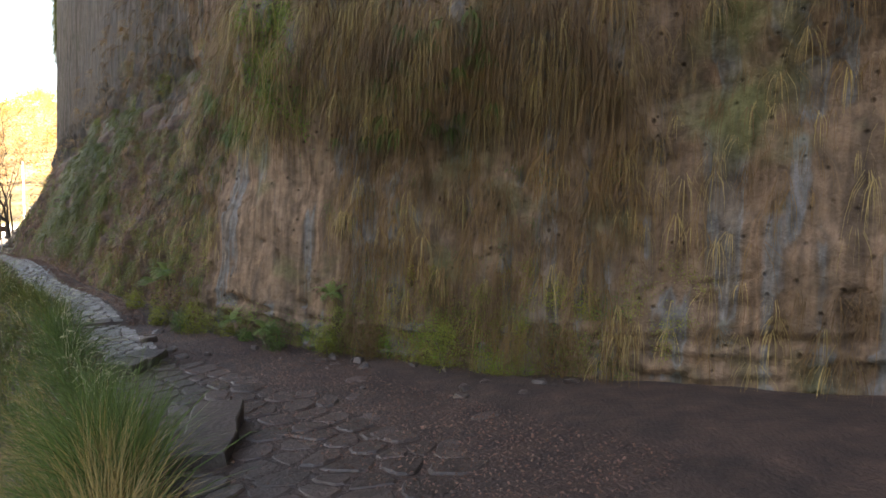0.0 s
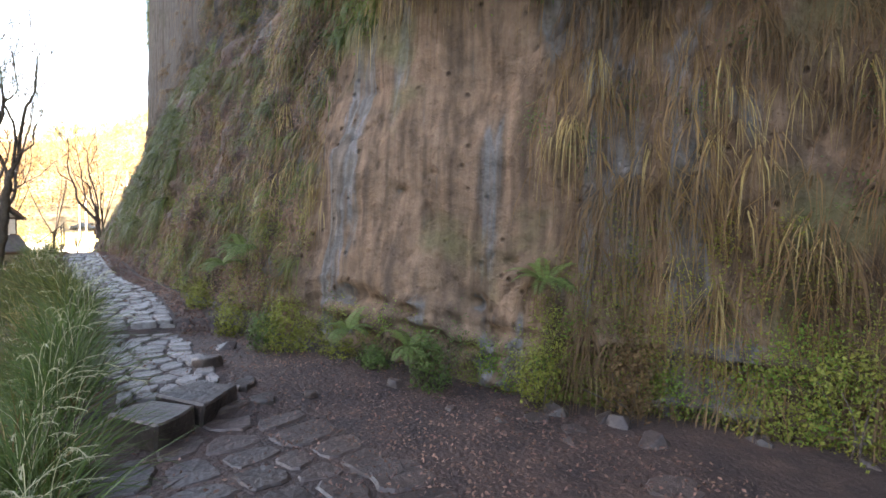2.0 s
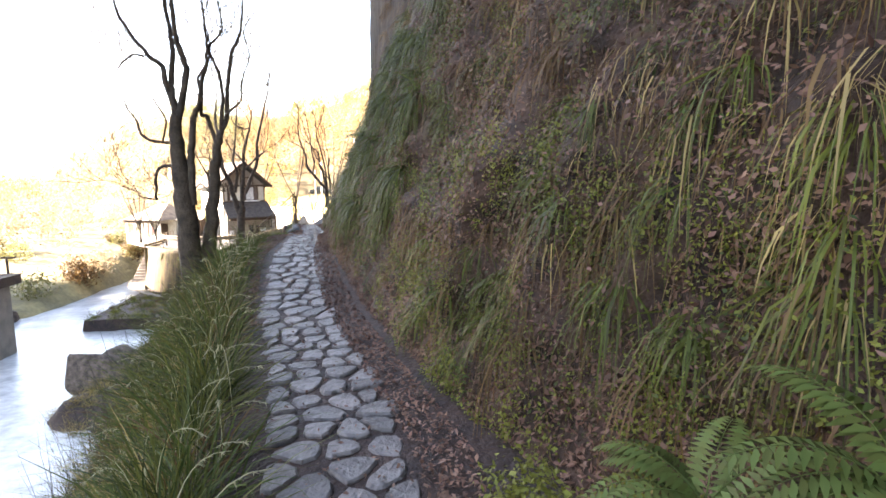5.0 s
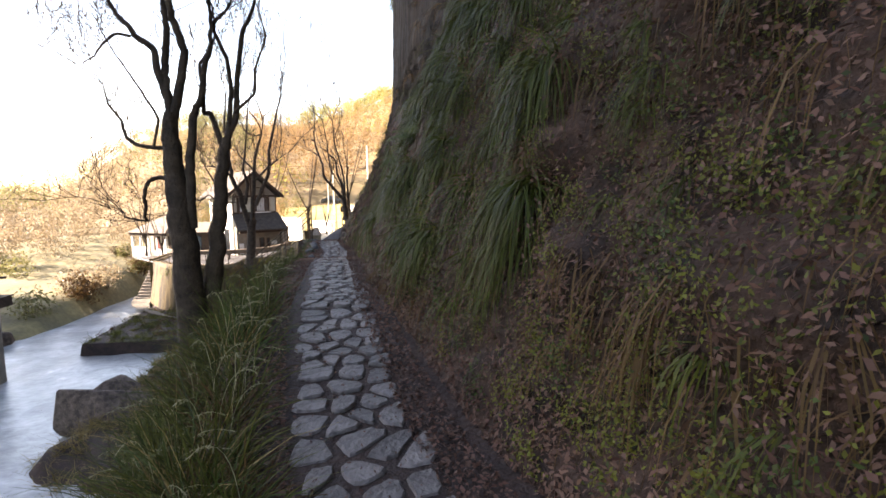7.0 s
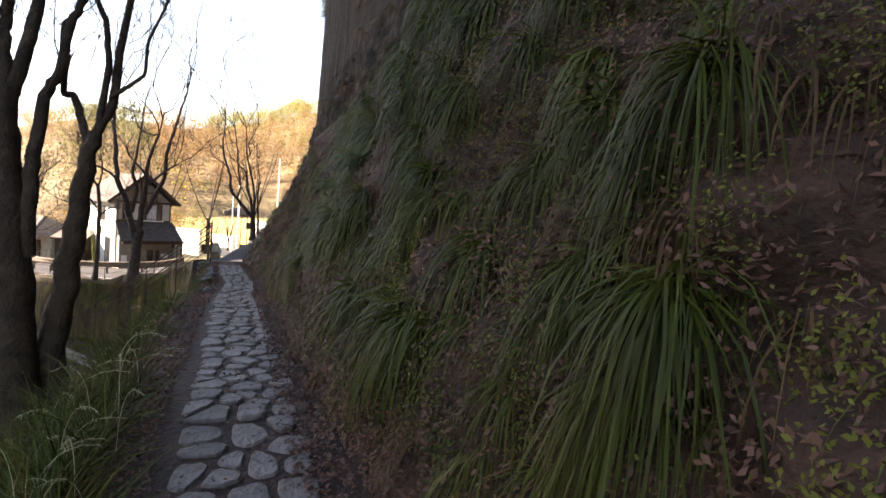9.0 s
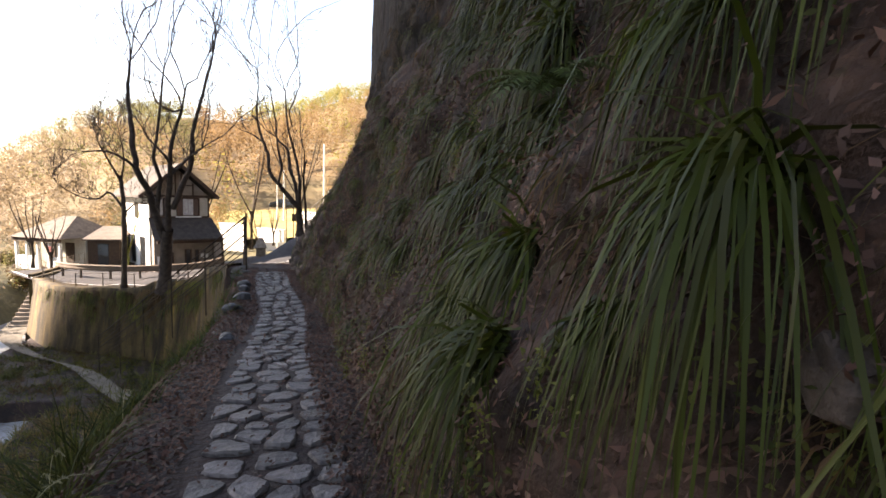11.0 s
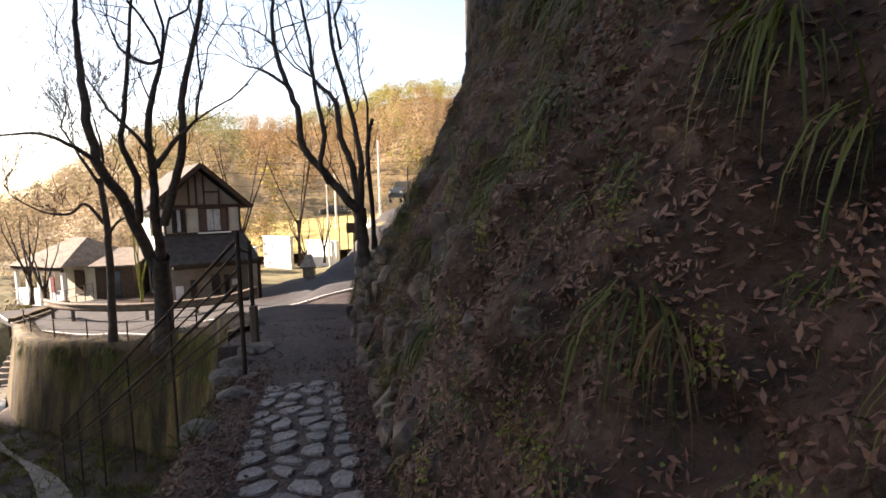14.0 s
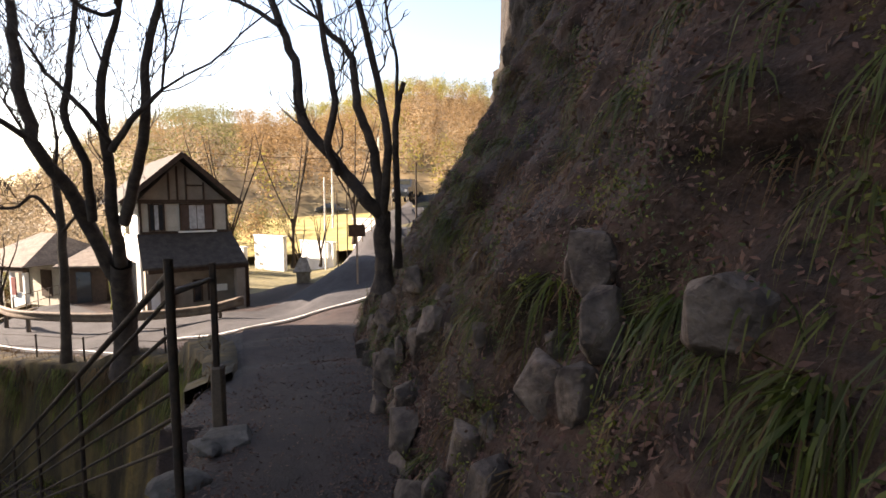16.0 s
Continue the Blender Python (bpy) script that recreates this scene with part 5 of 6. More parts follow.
# the steep railing down to the lower path
a, b = np.array([-1.83, 36.8, -0.55]), np.array([-8.8, 45.9, -6.2])
rail = tagged(new("stair_railing"), "dark steel pipe railing along the steep stairs down", "railing")
for t, top in ((0, 1.13), (0.2, 1.1), (0.4, 1.15), (0.6, 1.2), (0.8, 1.25), (1.0, 1.35)):
    p = a + (b - a) * t
    g = Geo()
    tube(g, [p - [0, 0, 0.9], p + [0, 0, top]], [0.024 if t == 0 else 0.018] * 2, 10)
    o = new("post", g.mesh("post", M_METAL, True))
    o.parent = rail
for k, rz in enumerate((1.05, 0.93, 0.74, 0.58, 0.42, 0.28, 0.12)):
    g = Geo()
    q = [a + (b - a) * t + [0, 0, rz + 0.2 * t - 0.25 * math.sin(t * math.pi) * (k % 2) * 0.3] for t in np.linspace(0.0, 1.0, 9)]
    tube(g, q, [0.021 if k in (0, 3) else 0.012] * 9, 8)
    o = new("rail", g.mesh("rail", M_METAL, True))
    o.parent = rail
g = Geo()
tube(g, [a + [0, 0, 0.95], (-2.15, 38.7, 0.2)], [0.022, 0.022], 8)
o = new("rail", g.mesh("rail", M_METAL, True)); o.parent = rail
post = tagged(new("steel_post"), "thin dark steel post on a reddish square foot", "post")
box_part("shaft", (-2.13, -2.08, 38.58, 38.63, -1.2, 0.36), M_METAL, post, "thin dark steel shaft", 0.008)
box_part("foot", (-2.15, -2.05, 38.55, 38.67, -1.4, -0.55), M_RUST, post, "reddish rusty square foot", 0.015)
sign = tagged(new("road_sign"), "blank brown board on a post seen from behind", "sign")
box_part("board", (-1.35, -0.78, 52.0, 52.05, -0.35, 0.05), M_WOOD, sign)
box_part("post", (-1.1, -1.04, 52.06, 52.11, -2.0, 0.05), M_GALV, sign)
posts_line("road_railing", "pale metal railing along the climbing road", [(-0.9 + 0.42 * k, 58 + 1.6 * k, -0.9 + 0.36 * k) for k in range(7)], 0.75, M_GALV, (0.35, 0.7), 0.03, 0.025)
for k, (x, y, z, hh, r) in enumerate([(-3.4, 70, -4, 6.4, 0.07), (-2.3, 64, -3.5, 4.8, 0.04), (-1.7, 62, -3.0, 4.2, 0.04), (1.6, 58.5, -0.6, 3.2, 0.05), (-3.9, 88, -2.5, 6.5, 0.12), (0.8, 90, -2, 9.5, 0.14)]):
    g = Geo()
    tube(g, [(x, y, z), (x, y, z + hh * 0.5), (x, y, z + hh)], [r, r * 0.85, r * 0.7], 8)
    tagged(new("utility_pole", g.mesh("utility_pole", M_WHITE if k > 3 or k == 0 else M_METAL, True)), "slim upright pole carrying roadside cables", "pole")
g = Geo()
for z0, z1 in ((3.2, 2.6), (2.2, 1.9), (3.9, 3.6)):
    q = [(x, 72 + 0.1 * x, z0 + (z1 - z0) * t + 0.45 - 1.8 * t * (1 - t)) for t, x in zip(np.linspace(0, 1, 13), np.linspace(-16, 6, 13))]
    tube(g, q, [0.014] * 13, 4)
tagged(new("overhead_cables", g.mesh("overhead_cables", M_METAL)), "thin overhead power cables across the hillside", "cable")

def build_car(x, y, z, turn):
    car = tagged(new("car"), "dark parked car on the climbing road", "car")
    bm = bmesh.new()
    sec = [(-1.9, 0.35, 0.62), (-1.7, 0.3, 0.85), (-1.0, 0.28, 0.92), (-0.45, 0.28, 1.38), (0.6, 0.28, 1.42), (1.3, 0.28, 0.98), (1.85, 0.3, 0.9), (2.0, 0.38, 0.6)]
    rows = []
    for yy, lo, hi in sec:
        rows.append([bm.verts.new(p) for p in ((-0.8, yy, lo), (-0.82, yy, (lo + hi) / 2), (-0.62 if hi > 1 else -0.74, yy, hi), (0.62 if hi > 1 else 0.74, yy, hi), (0.82, yy, (lo + hi) / 2), (0.8, yy, lo))])
    for r0, r1 in zip(rows[:-1], rows[1:]):
        for i in range(6):
            bm.faces.new((r0[i], r0[(i + 1) % 6], r1[(i + 1) % 6], r1[i]))
    bm.faces.new(rows[0][::-1]); bm.faces.new(rows[-1])
    bmesh.ops.recalc_face_normals(bm, faces=list(bm.faces))
    part("body", bm, M_CAR, car)
    box_part("windscreen", (-0.58, 0.58, -0.83, -0.80, 0.98, 1.3), M_GLASS, car)
    for sx in (-0.83, 0.83):
        for wy in (-1.2, 1.2):
            g = Geo()
            tube(g, [(sx - 0.1, wy, 0.32), (sx + 0.1, wy, 0.32)], [0.32, 0.32], 14)
            o = new("wheel", g.mesh("wheel", M_RUBBER, True)); o.parent = car
            g = Geo()
            tube(g, [(sx - 0.11, wy, 0.32), (sx + 0.11, wy, 0.32)], [0.2, 0.2], 12)
            q = new("rim", g.mesh("rim", M_GALV, True)); q.parent = o
        box_part("headlight", (min(sx * 0.9, sx * 0.62), max(sx * 0.9, sx * 0.62), -1.93, -1.86, 0.6, 0.74), M_WHITE, car)
    car.matrix_world = pose(x, y, z, 0, 0, turn) @ Matrix.Diagonal((0.6, 1, 1, 1))
build_car(1.9, 66.5, 0.75, -20)
build_car(-4.6, 99, -0.9, 70)

# stairs at the end of the wall, and the footbridge over the river
stairs = tagged(new("stone_stairs"), "sunlit stone stairs from the lower path to the road", "stairs")
for k in range(16):
    z = -6.6 + 0.19 * k
    box_part("step", (-16.5 + 0.03 * k, -15.2 + 0.02 * k, 54.6 + 0.22 * k, 54.6 + 0.22 * (k + 1) + 0.03, z - 0.3, z), M_BEIGE, stairs, "", 0.012)
box_part("side_wall", (-15.17, -14.9, 54.4, 58.4, -7.2, -3.5), M_MOSSWALL, stairs)
bridge = tagged(new("footbridge"), "brown plank footbridge on a thick pier over the river", "bridge")
box_part("deck", (-40, -15.45, 38.2, 39.9, -3.75, -3.35), M_WOOD, bridge)
for k in range(60):
    box_part("plank", (-40 + 0.41 * k, -39.62 + 0.41 * k, 38.1, 40.0, -3.345, -3.29), M_WOOD, bridge)
for x in (-16.2, -25, -34):
    box_part("pier", (x - 0.33, x + 0.33, 38.4, 39.7, -8.4, -3.755), M_BEIGE, bridge, "weathered concrete pier", 0.04)
for yy in (38.15, 39.85):
    box_part("side_rail", (-40, -15.6, yy, yy + 0.06, -2.55, -2.45), M_WOOD, bridge)
    for k in range(10):
        box_part("rail_post", (-39 + 2.55 * k, -38.9 + 2.55 * k, yy - 0.003, yy + 0.063, -3.29, -2.55), M_WOOD, bridge)

# ---- vegetation ----
def stuff(name, label, category, v, f, material):
    tagged(new(name, mesh_np(name, v, f, material)), label, category, kind="stuff")

RG = np.random.RandomState(77)
np.random.seed(5)

def grass_verge(n, y0, y1, d0, d1, l0, l1, w, material, name, label, lean=0.5, droop=(0.6, 1.6), clump=1.0):
    """Tufts on the river side of the path, d metres from its middle."""
    k = n // 34
    cy, cd = RG.uniform(y0, y1, k), RG.uniform(d0, d1, k) ** 1.0
    roots, dirs = [], []
    idx = RG.randint(0, k, n)
    rr = RG.randn(n, 2) * 0.055 * clump
    y = cy[idx] + rr[:, 0]
    x = path_x(y) - lerp_tab(PATH_HALF, y) + 0.42 - cd[idx] + rr[:, 1]
    z = np.array([ground_z(a, b) for a, b in zip(x, y)])
    r = np.stack([x, y, z - 0.02], 1)
    d = np.stack([rr[:, 1] * 5 + RG.randn(n) * 0.3 + 0.03, rr[:, 0] * 5 + RG.randn(n) * 0.25, np.full(n, 1.0)], 1) * [lean * 2, lean * 2, 1]
    L = RG.uniform(l0, l1, n) * (0.45 + 0.75 * RG.rand(k)[idx])
    v, f = blades(r, d, L, np.full(n, w) * RG.uniform(0.6, 1.4, n), RG.uniform(*droop, n), 3)
    stuff(name, label, "grass", v, f, material)

def seed_heads(n, y0, y1, d0, d1, l0, l1, name, label):
    """Arching stems that end in nodding feathery plumes."""
    y, d = RG.uniform(y0, y1, n), RG.uniform(d0, d1, n)
    x = path_x(y) - lerp_tab(PATH_HALF, y) + 0.42 - d
    z = np.array([ground_z(a, b) for a, b in zip(x, y)])
    vs, fs, n0 = [], [], 0
    for a, b, c in zip(x, y, z):
        ln, az = RG.uniform(l0, l1), RG.uniform(-0.9, 2.4)
        t = np.linspace(0, 1, 12)
        out = ln * (0.10 * t + 0.42 * t ** 3.2)
        q = np.stack([a + out * math.cos(az), b - out * math.sin(az) * 0.7, c + ln * (t - 0.30 * t ** 5)], 1)
        dr = np.gradient(q, axis=0)
        side = np.tile([math.sin(az), math.cos(az), 0.2], (12, 1)) * 0.0022
        v = np.stack([q - side, q + side], 1).reshape(-1, 3)
        f = np.array([(2 * i, 2 * i + 1, 2 * i + 3, 2 * i + 2) for i in range(11)])
        vs.append(v); fs.append(f + n0); n0 += len(v)
        m = 24
        u = RG.uniform(8.2, 11, m)
        i = np.minimum(u.astype(int), 10)
        root = q[i] + (q[i + 1] - q[i]) * (u - i)[:, None]
        v, f = blades(root, dr[i] * 8 + RG.randn(m, 3) * 0.35, RG.uniform(0.015, 0.038, m), np.full(m, 0.004), np.full(m, 0.8), 2)
        vs.append(v); fs.append(f + n0); n0 += len(v)
    stuff(name, label, "grass", np.concatenate(vs), np.concatenate(fs), M_PLUME)

grass_verge(7500, 4.0, 12.5, 0.58, 1.4, 0.45, 0.95, 0.010, M_GREEN, "tall_grass", "tall green grass overhanging the path edge")
grass_verge(7500, 2.5, 12, 0.95, 2.3, 0.5, 1.0, 0.009, M_TAN, "dry_tall_grass", "tall straw-coloured dry grass on the bank")
grass_verge(4000, 2.5, 12, 0.6, 2.3, 0.3, 0.8, 0.010, M_DRY, "dry_tall_grass", "withered brown grass on the bank")
grass_verge(9500, 12.5, 20.5, 0.66, 1.8, 0.35, 0.8, 0.010, M_DKGREEN, "tall_grass", "tall green grass overhanging the path edge")
grass_verge(3500, 12.5, 20.5, 0.66, 2.2, 0.35, 0.8, 0.010, M_GREEN, "tall_grass", "tall green grass overhanging the path edge")
grass_verge(1500, 12, 20, 0.8, 3.2, 0.4, 0.8, 0.010, M_TAN, "dry_tall_grass", "tall straw-coloured dry grass on the bank")
grass_verge(2000, 12, 21, 0.6, 2.0, 0.25, 0.7, 0.010, M_DRY, "dry_tall_grass", "withered brown grass on the bank")
grass_verge(6000, 16.5, 26, 1.0, 3.4, 0.35, 0.8, 0.011, M_DKGREEN, "tall_grass", "dark green grass below the path edge")
grass_verge(7000, 19.5, 27.5, 0.80, 2.3, 0.2, 0.5, 0.010, M_DKGREEN, "verge_grass", "dark green grass tufts along the path verge")
grass_verge(6000, 26, 36, 0.85, 3.0, 0.12, 0.32, 0.010, M_DKGREEN, "verge_grass", "dark green grass tufts along the path verge")
grass_verge(4500, 28, 37.5, 0.80, 2.2, 0.12, 0.36, 0.010, M_GREEN, "verge_grass", "green grass tufts along the path verge")
grass_verge(3000, 20, 36, 0.85, 3.0, 0.12, 0.35, 0.010, M_DRY, "verge_grass", "withered brown grass along the path verge")
grass_verge(4000, 30, 42, 3.0, 7.0, 0.3, 0.7, 0.02, M_TAN, "river_bank_grass", "dry yellowish grass beside the river")
grass_verge(4000, 24, 40, 2.0, 6.0, 0.25, 0.6, 0.014, M_MOSS, "dry_bank_grass", "mossy green grass on the slope to the river")
grass_verge(3000, 14, 40, 2.0, 6.0, 0.25, 0.6, 0.014, M_TAN, "dry_bank_grass", "dry yellowish grass on the slope to the river")
grass_verge(2200, 3.2, 5.0, 0.75, 1.5, 0.7, 1.1, 0.008, M_TAN, "dry_tall_grass", "tall straw-coloured dry grass on the bank", 0.16)
grass_verge(2600, 4.4, 6.0, 0.60, 1.1, 0.9, 1.2, 0.010, M_GREEN, "tall_grass", "tall green grass overhanging the path edge", 0.18)
seed_heads(170, 5, 12.5, 0.55, 1.3, 0.6, 0.95, "seed_heads", "nodding pale seed heads over the grass")
seed_heads(200, 12.5, 20.5, 0.58, 1.7, 0.5, 0.85, "seed_heads", "nodding pale seed heads over the grass")
def dead_stems(n, y0, y1, d0, d1, l0, l1):
    y, d = RG.uniform(y0, y1, n), RG.uniform(d0, d1, n)
    x = path_x(y) - d
    r = np.stack([x, y, np.array([ground_z(a, b) for a, b in zip(x, y)])], 1)
    up = np.stack([RG.randn(n) * 0.12, RG.randn(n) * 0.12, np.ones(n)], 1)
    v, f = blades(r, up, RG.uniform(l0, l1, n), RG.uniform(0.006, 0.012, n), RG.uniform(-0.1, 0.2, n), 4)
    stuff("dead_stems", "upright dark dead stems on the slope", "plant", v, f, M_BARK)

dead_stems(420, 12.5, 19, 1.7, 3.4, 0.6, 1.5)
seed_heads(60, 20.5, 26, 0.8, 1.8, 0.35, 0.6, "seed_heads", "nodding pale seed heads over the grass")

def on_face(n, y0, y1, h0, h1, power=1.0):
    y = RG.uniform(y0, y1, n)
    s = s_of_y(y) if y1 <= 46.5 else RG.uniform(s_of_y(y0), FOOT_S[-3], n)
    h = h0 + (h1 - h0) * RG.rand(n) ** power
    p, nr = cliff_points(s, h)
    return p, nr, s, h

def bare_zone(p, s, h):
    """True where the rock is too smooth for plants."""
    y = np.interp(s, FOOT_S, FOOT_A[:, 1])
    edge = 0.45 * np.array([noise.noise((a * 1.7, b * 0.8, 2.2)) for a, b in zip(s, h)])
    return (y > 8.8 + edge) & (y < 11.5 + edge) & (h > 0.5 + edge * 0.5) & (h < 4.15 + edge)

def hanging(n, y0, y1, h0, h1, l0, l1, w, material, name, label, out=0.5, power=1.0, thin=0.0, droop=(2.4, 4.5), tuft=26, category="grass"):
    """Tufts of blades that arch out of the face and hang down it."""
    k = max(8, n // tuft)
    p, nr, s, h = on_face(k, y0, y1, h0, h1, power)
    patch = np.array([noise.noise((a * 0.8, b * 0.8, thin * 10 + 0.5)) for a, b in zip(s, h)])
    ok = ~(bare_zone(p, s, h) & (RG.rand(k) > 0.02)) & (patch > thin - 0.25)
    p, nr = p[ok], nr[ok]
    big = RG.uniform(0.6, 1.25, len(p))
    idx = RG.randint(0, len(p), n)
    m = n
    fan = RG.randn(m, 3) * [1, 1, 0.5]
    root = p[idx] + fan * 0.05
    d = nr[idx] * RG.uniform(0.2, 1.0, (m, 1)) * out * 2 + fan * 0.5 + [0, 0, 0.45]
    L = RG.uniform(l0, l1, m) * big[idx]
    v, f = blades(root, d, L, np.full(m, w) * RG.uniform(0.6, 1.5, m), RG.uniform(*droop, m), 3)
    stuff(name, label, category, v, f, material)

hanging(9000, -1, 12.5, 0.3, 13, 0.3, 1.0, 0.009, M_DRY, "hanging_dry_grass", "long dry brown grass hanging down the cliff", thin=-0.1, out=0.15, droop=(3.5, 7), tuft=16)
hanging(6000, 0, 8.7, 0.5, 7, 0.3, 0.9, 0.008, M_DRY, "hanging_dry_grass", "long dry brown grass hanging down the cliff", thin=-0.2, out=0.15, droop=(3.5, 7), tuft=16)
hanging(3000, 0, 9, 0.3, 6, 0.3, 0.8, 0.008, M_TAN, "hanging_dry_grass", "long straw-coloured grass hanging down the cliff", thin=0.0, out=0.15, droop=(4, 7), tuft=14)
hanging(8000, 4, 13, 3.9, 7.5, 0.4, 1.2, 0.009, M_DRY, "hanging_dry_grass", "long brown roots and grass hanging down the cliff", thin=-0.05, out=0.15, droop=(3.5, 7), tuft=16)
hanging(4000, 4, 13, 3.9, 7.5, 0.4, 1.1, 0.009, M_TAN, "hanging_dry_grass", "long straw-coloured grass hanging down the cliff", thin=0.0, out=0.15, droop=(3.5, 7), tuft=16)
hanging(4000, 6, 13, 3.8, 5.6, 0.15, 0.4, 0.02, M_GREEN, "hanging_green_plants", "fresh green plants hanging over the bare rock", thin=0.2, category="plant")
hanging(15000, 4, 8.9, 0.2, 9, 0.3, 1.1, 0.010, M_DRY, "hanging_dry_grass", "long dry brown grass hanging down the cliff", thin=-0.2, out=0.18, droop=(3.2, 6.5), tuft=20)
hanging(9000, 11.4, 18, 0.6, 10, 0.2, 0.7, 0.010, M_DRY, "hanging_dry_grass", "long dry brown grass hanging down the cliff", thin=-0.2, out=0.2, droop=(3.2, 6.5), tuft=20)
hanging(1800, 11.4, 14, 1.2, 6, 0.2, 0.6, 0.010, M_TAN, "hanging_dry_grass", "long straw-coloured grass hanging down the cliff", thin=0.1, out=0.2, droop=(3.2, 6.5), tuft=16)
hanging(9000, 11.6, 24, 0.2, 9, 0.15, 0.5, 0.009, M_DRY, "hanging_dry_grass", "long dry brown grass hanging down the bank", thin=-0.15, out=0.3)
hanging(7000, 11.6, 20, 0.3, 6, 0.2, 0.6, 0.010, M_SEDGE, "hanging_sedge", "dark green sedge hanging from the bank", thin=0.1)
hanging(9000, 17.5, 28, 1.0, 5.5, 0.4, 0.9, 0.015, M_SEDGE, "hanging_sedge", "long dark green sedge hanging from the bank", thin=-0.1, out=0.7, droop=(2.4, 4.4), tuft=95)
hanging(6000, 21, 46, 0.8, 5.5, 0.15, 0.5, 0.010, M_DKGREEN, "bank_grass", "dark green grass on the steep bank", thin=0.05)
hanging(7000, 26, 46, 0.2, 4.5, 0.15, 0.5, 0.010, M_DKGREEN, "bank_grass", "dark green grass on the steep bank", thin=-0.1)
hanging(4000, 27, 46, 0.6, 5, 0.3, 0.8, 0.012, M_SEDGE, "hanging_sedge", "fresh green sedge tufts on the steep bank", thin=0.1, tuft=40)
hanging(11000, 24, 46.4, 0.3, 6, 0.15, 0.45, 0.009, M_DRY, "bank_dry_grass", "dry brown grass on the steep bank")
hanging(1500, 14, 32, 5, 9, 0.3, 0.8, 0.010, M_DRY, "cliff_top_grass", "dry grass hanging from the upper cliff")
# large sedge tufts, each a plant of its own
RT = np.random.RandomState(21)

def sedge_tuft(y, h, reach):
    """A crown of broad blades that arch out of the bank and hang straight down."""
    p, nr = cliff_points([float(s_of_y(y))], [h])
    n = 150
    fan = RT.randn(n, 3) * [0.6, 0.8, 0.35]
    d = nr[0] * RT.uniform(0.3, 1.3, (n, 1)) + fan + [0, 0, 0.55]
    v, f = blades(RT.randn(n, 3) * 0.035, d, RT.uniform(0.55, 1.0, n) * reach, RT.uniform(0.010, 0.022, n), RT.uniform(2.4, 4.6, n), 5)
    ob = new("sedge_tuft", mesh_np("sedge_tuft", v, f, M_SEDGE))
    ob.matrix_world = pose(*p[0])
    tagged(ob, "long green sedge tuft hanging from the steep bank", "sedge", "sedge tufts on the bank")

for k in range(46):
    sedge_tuft(17.6 + 7.6 * ((k * 0.618) % 1.0) + RT.uniform(-0.1, 0.1), 0.85 + 3.6 * RT.rand() ** 1.25, RT.uniform(0.75, 1.15))

# drooping ivy at the far corner of the cliff
s = RG.uniform(s_of_y(41), s_of_y(46), 2600)
h = 13 + 14 * RG.rand(2600)
p, nr = cliff_points(s, h)
v, f = blades(p, nr + 0.4 * RG.randn(2600, 3), RG.uniform(0.3, 0.9, 2600), RG.uniform(0.03, 0.07, 2600), RG.uniform(1.5, 3, 2600), 3)
stuff("ivy_curtain", "dark ivy curtain hanging from the cliff corner", "ivy", v, f, M_DKGREEN)

def leafy_clumps(n, y0, y1, h0, h1, size, count, material, name, label, spread=0.11):
    """Round clumps of small leaves on the face."""
    p, nr, s, h = on_face(n, y0, y1, h0, h1, 1.3)
    ok = ~bare_zone(p, s, h)
    p, nr = p[ok], nr[ok]
    m = len(p)
    nn = np.repeat(nr, count, 0)
    off = RG.randn(m * count, 3) * spread * np.array([1, 1, 1.3])
    off -= nn * (off * nn).sum(1, keepdims=True) * 0.75
    c = np.repeat(p + nr * 0.05, count, 0) + off
    nn = nn + [0, 0, 0.6]
    v, f = flakes(c, RG.uniform(0.6, 1.3, m * count) * size, nn, 0.6, 1.5)
    stuff(name, label, "plant", v, f, material)

leafy_clumps(240, 3, 17, 0.1, 1.8, 0.009, 110, M_MOSS, "mossy_plants", "yellow-green mossy plants at the foot of the cliff", 0.08)
leafy_clumps(120, 4, 20, 0.2, 6, 0.009, 150, M_GREEN, "ivy_patches", "green ivy patches on the cliff", 0.09)
leafy_clumps(300, 12, 46, 0.1, 4, 0.008, 100, M_MOSS, "bank_moss", "mossy green plants on the bank", 0.07)
leafy_clumps(280, 12, 46, 0.3, 5, 0.010, 90, M_DKGREEN, "bank_ivy", "dark ivy on the steep bank", 0.09)
leafy_clumps(340, 12, 46, 0.1, 4, 0.010, 85, M_FALLEN, "withered_growth", "withered brown leaves caught on the bank", 0.12)
leafy_clumps(300, 11.6, 21, 0.2, 6.5, 0.012, 100, M_FALLEN, "withered_growth", "withered brown leaves caught on the bank", 0.17)
leafy_clumps(150, 11.6, 21, 0.5, 6.5, 0.007, 220, M_MOSS, "bank_moss", "yellow-green moss cushions on the bank", 0.11)
leafy_clumps(150, 11.6, 21, 0.5, 7, 0.009, 170, M_DKGREEN, "bank_ivy", "dark ivy on the steep bank", 0.15)

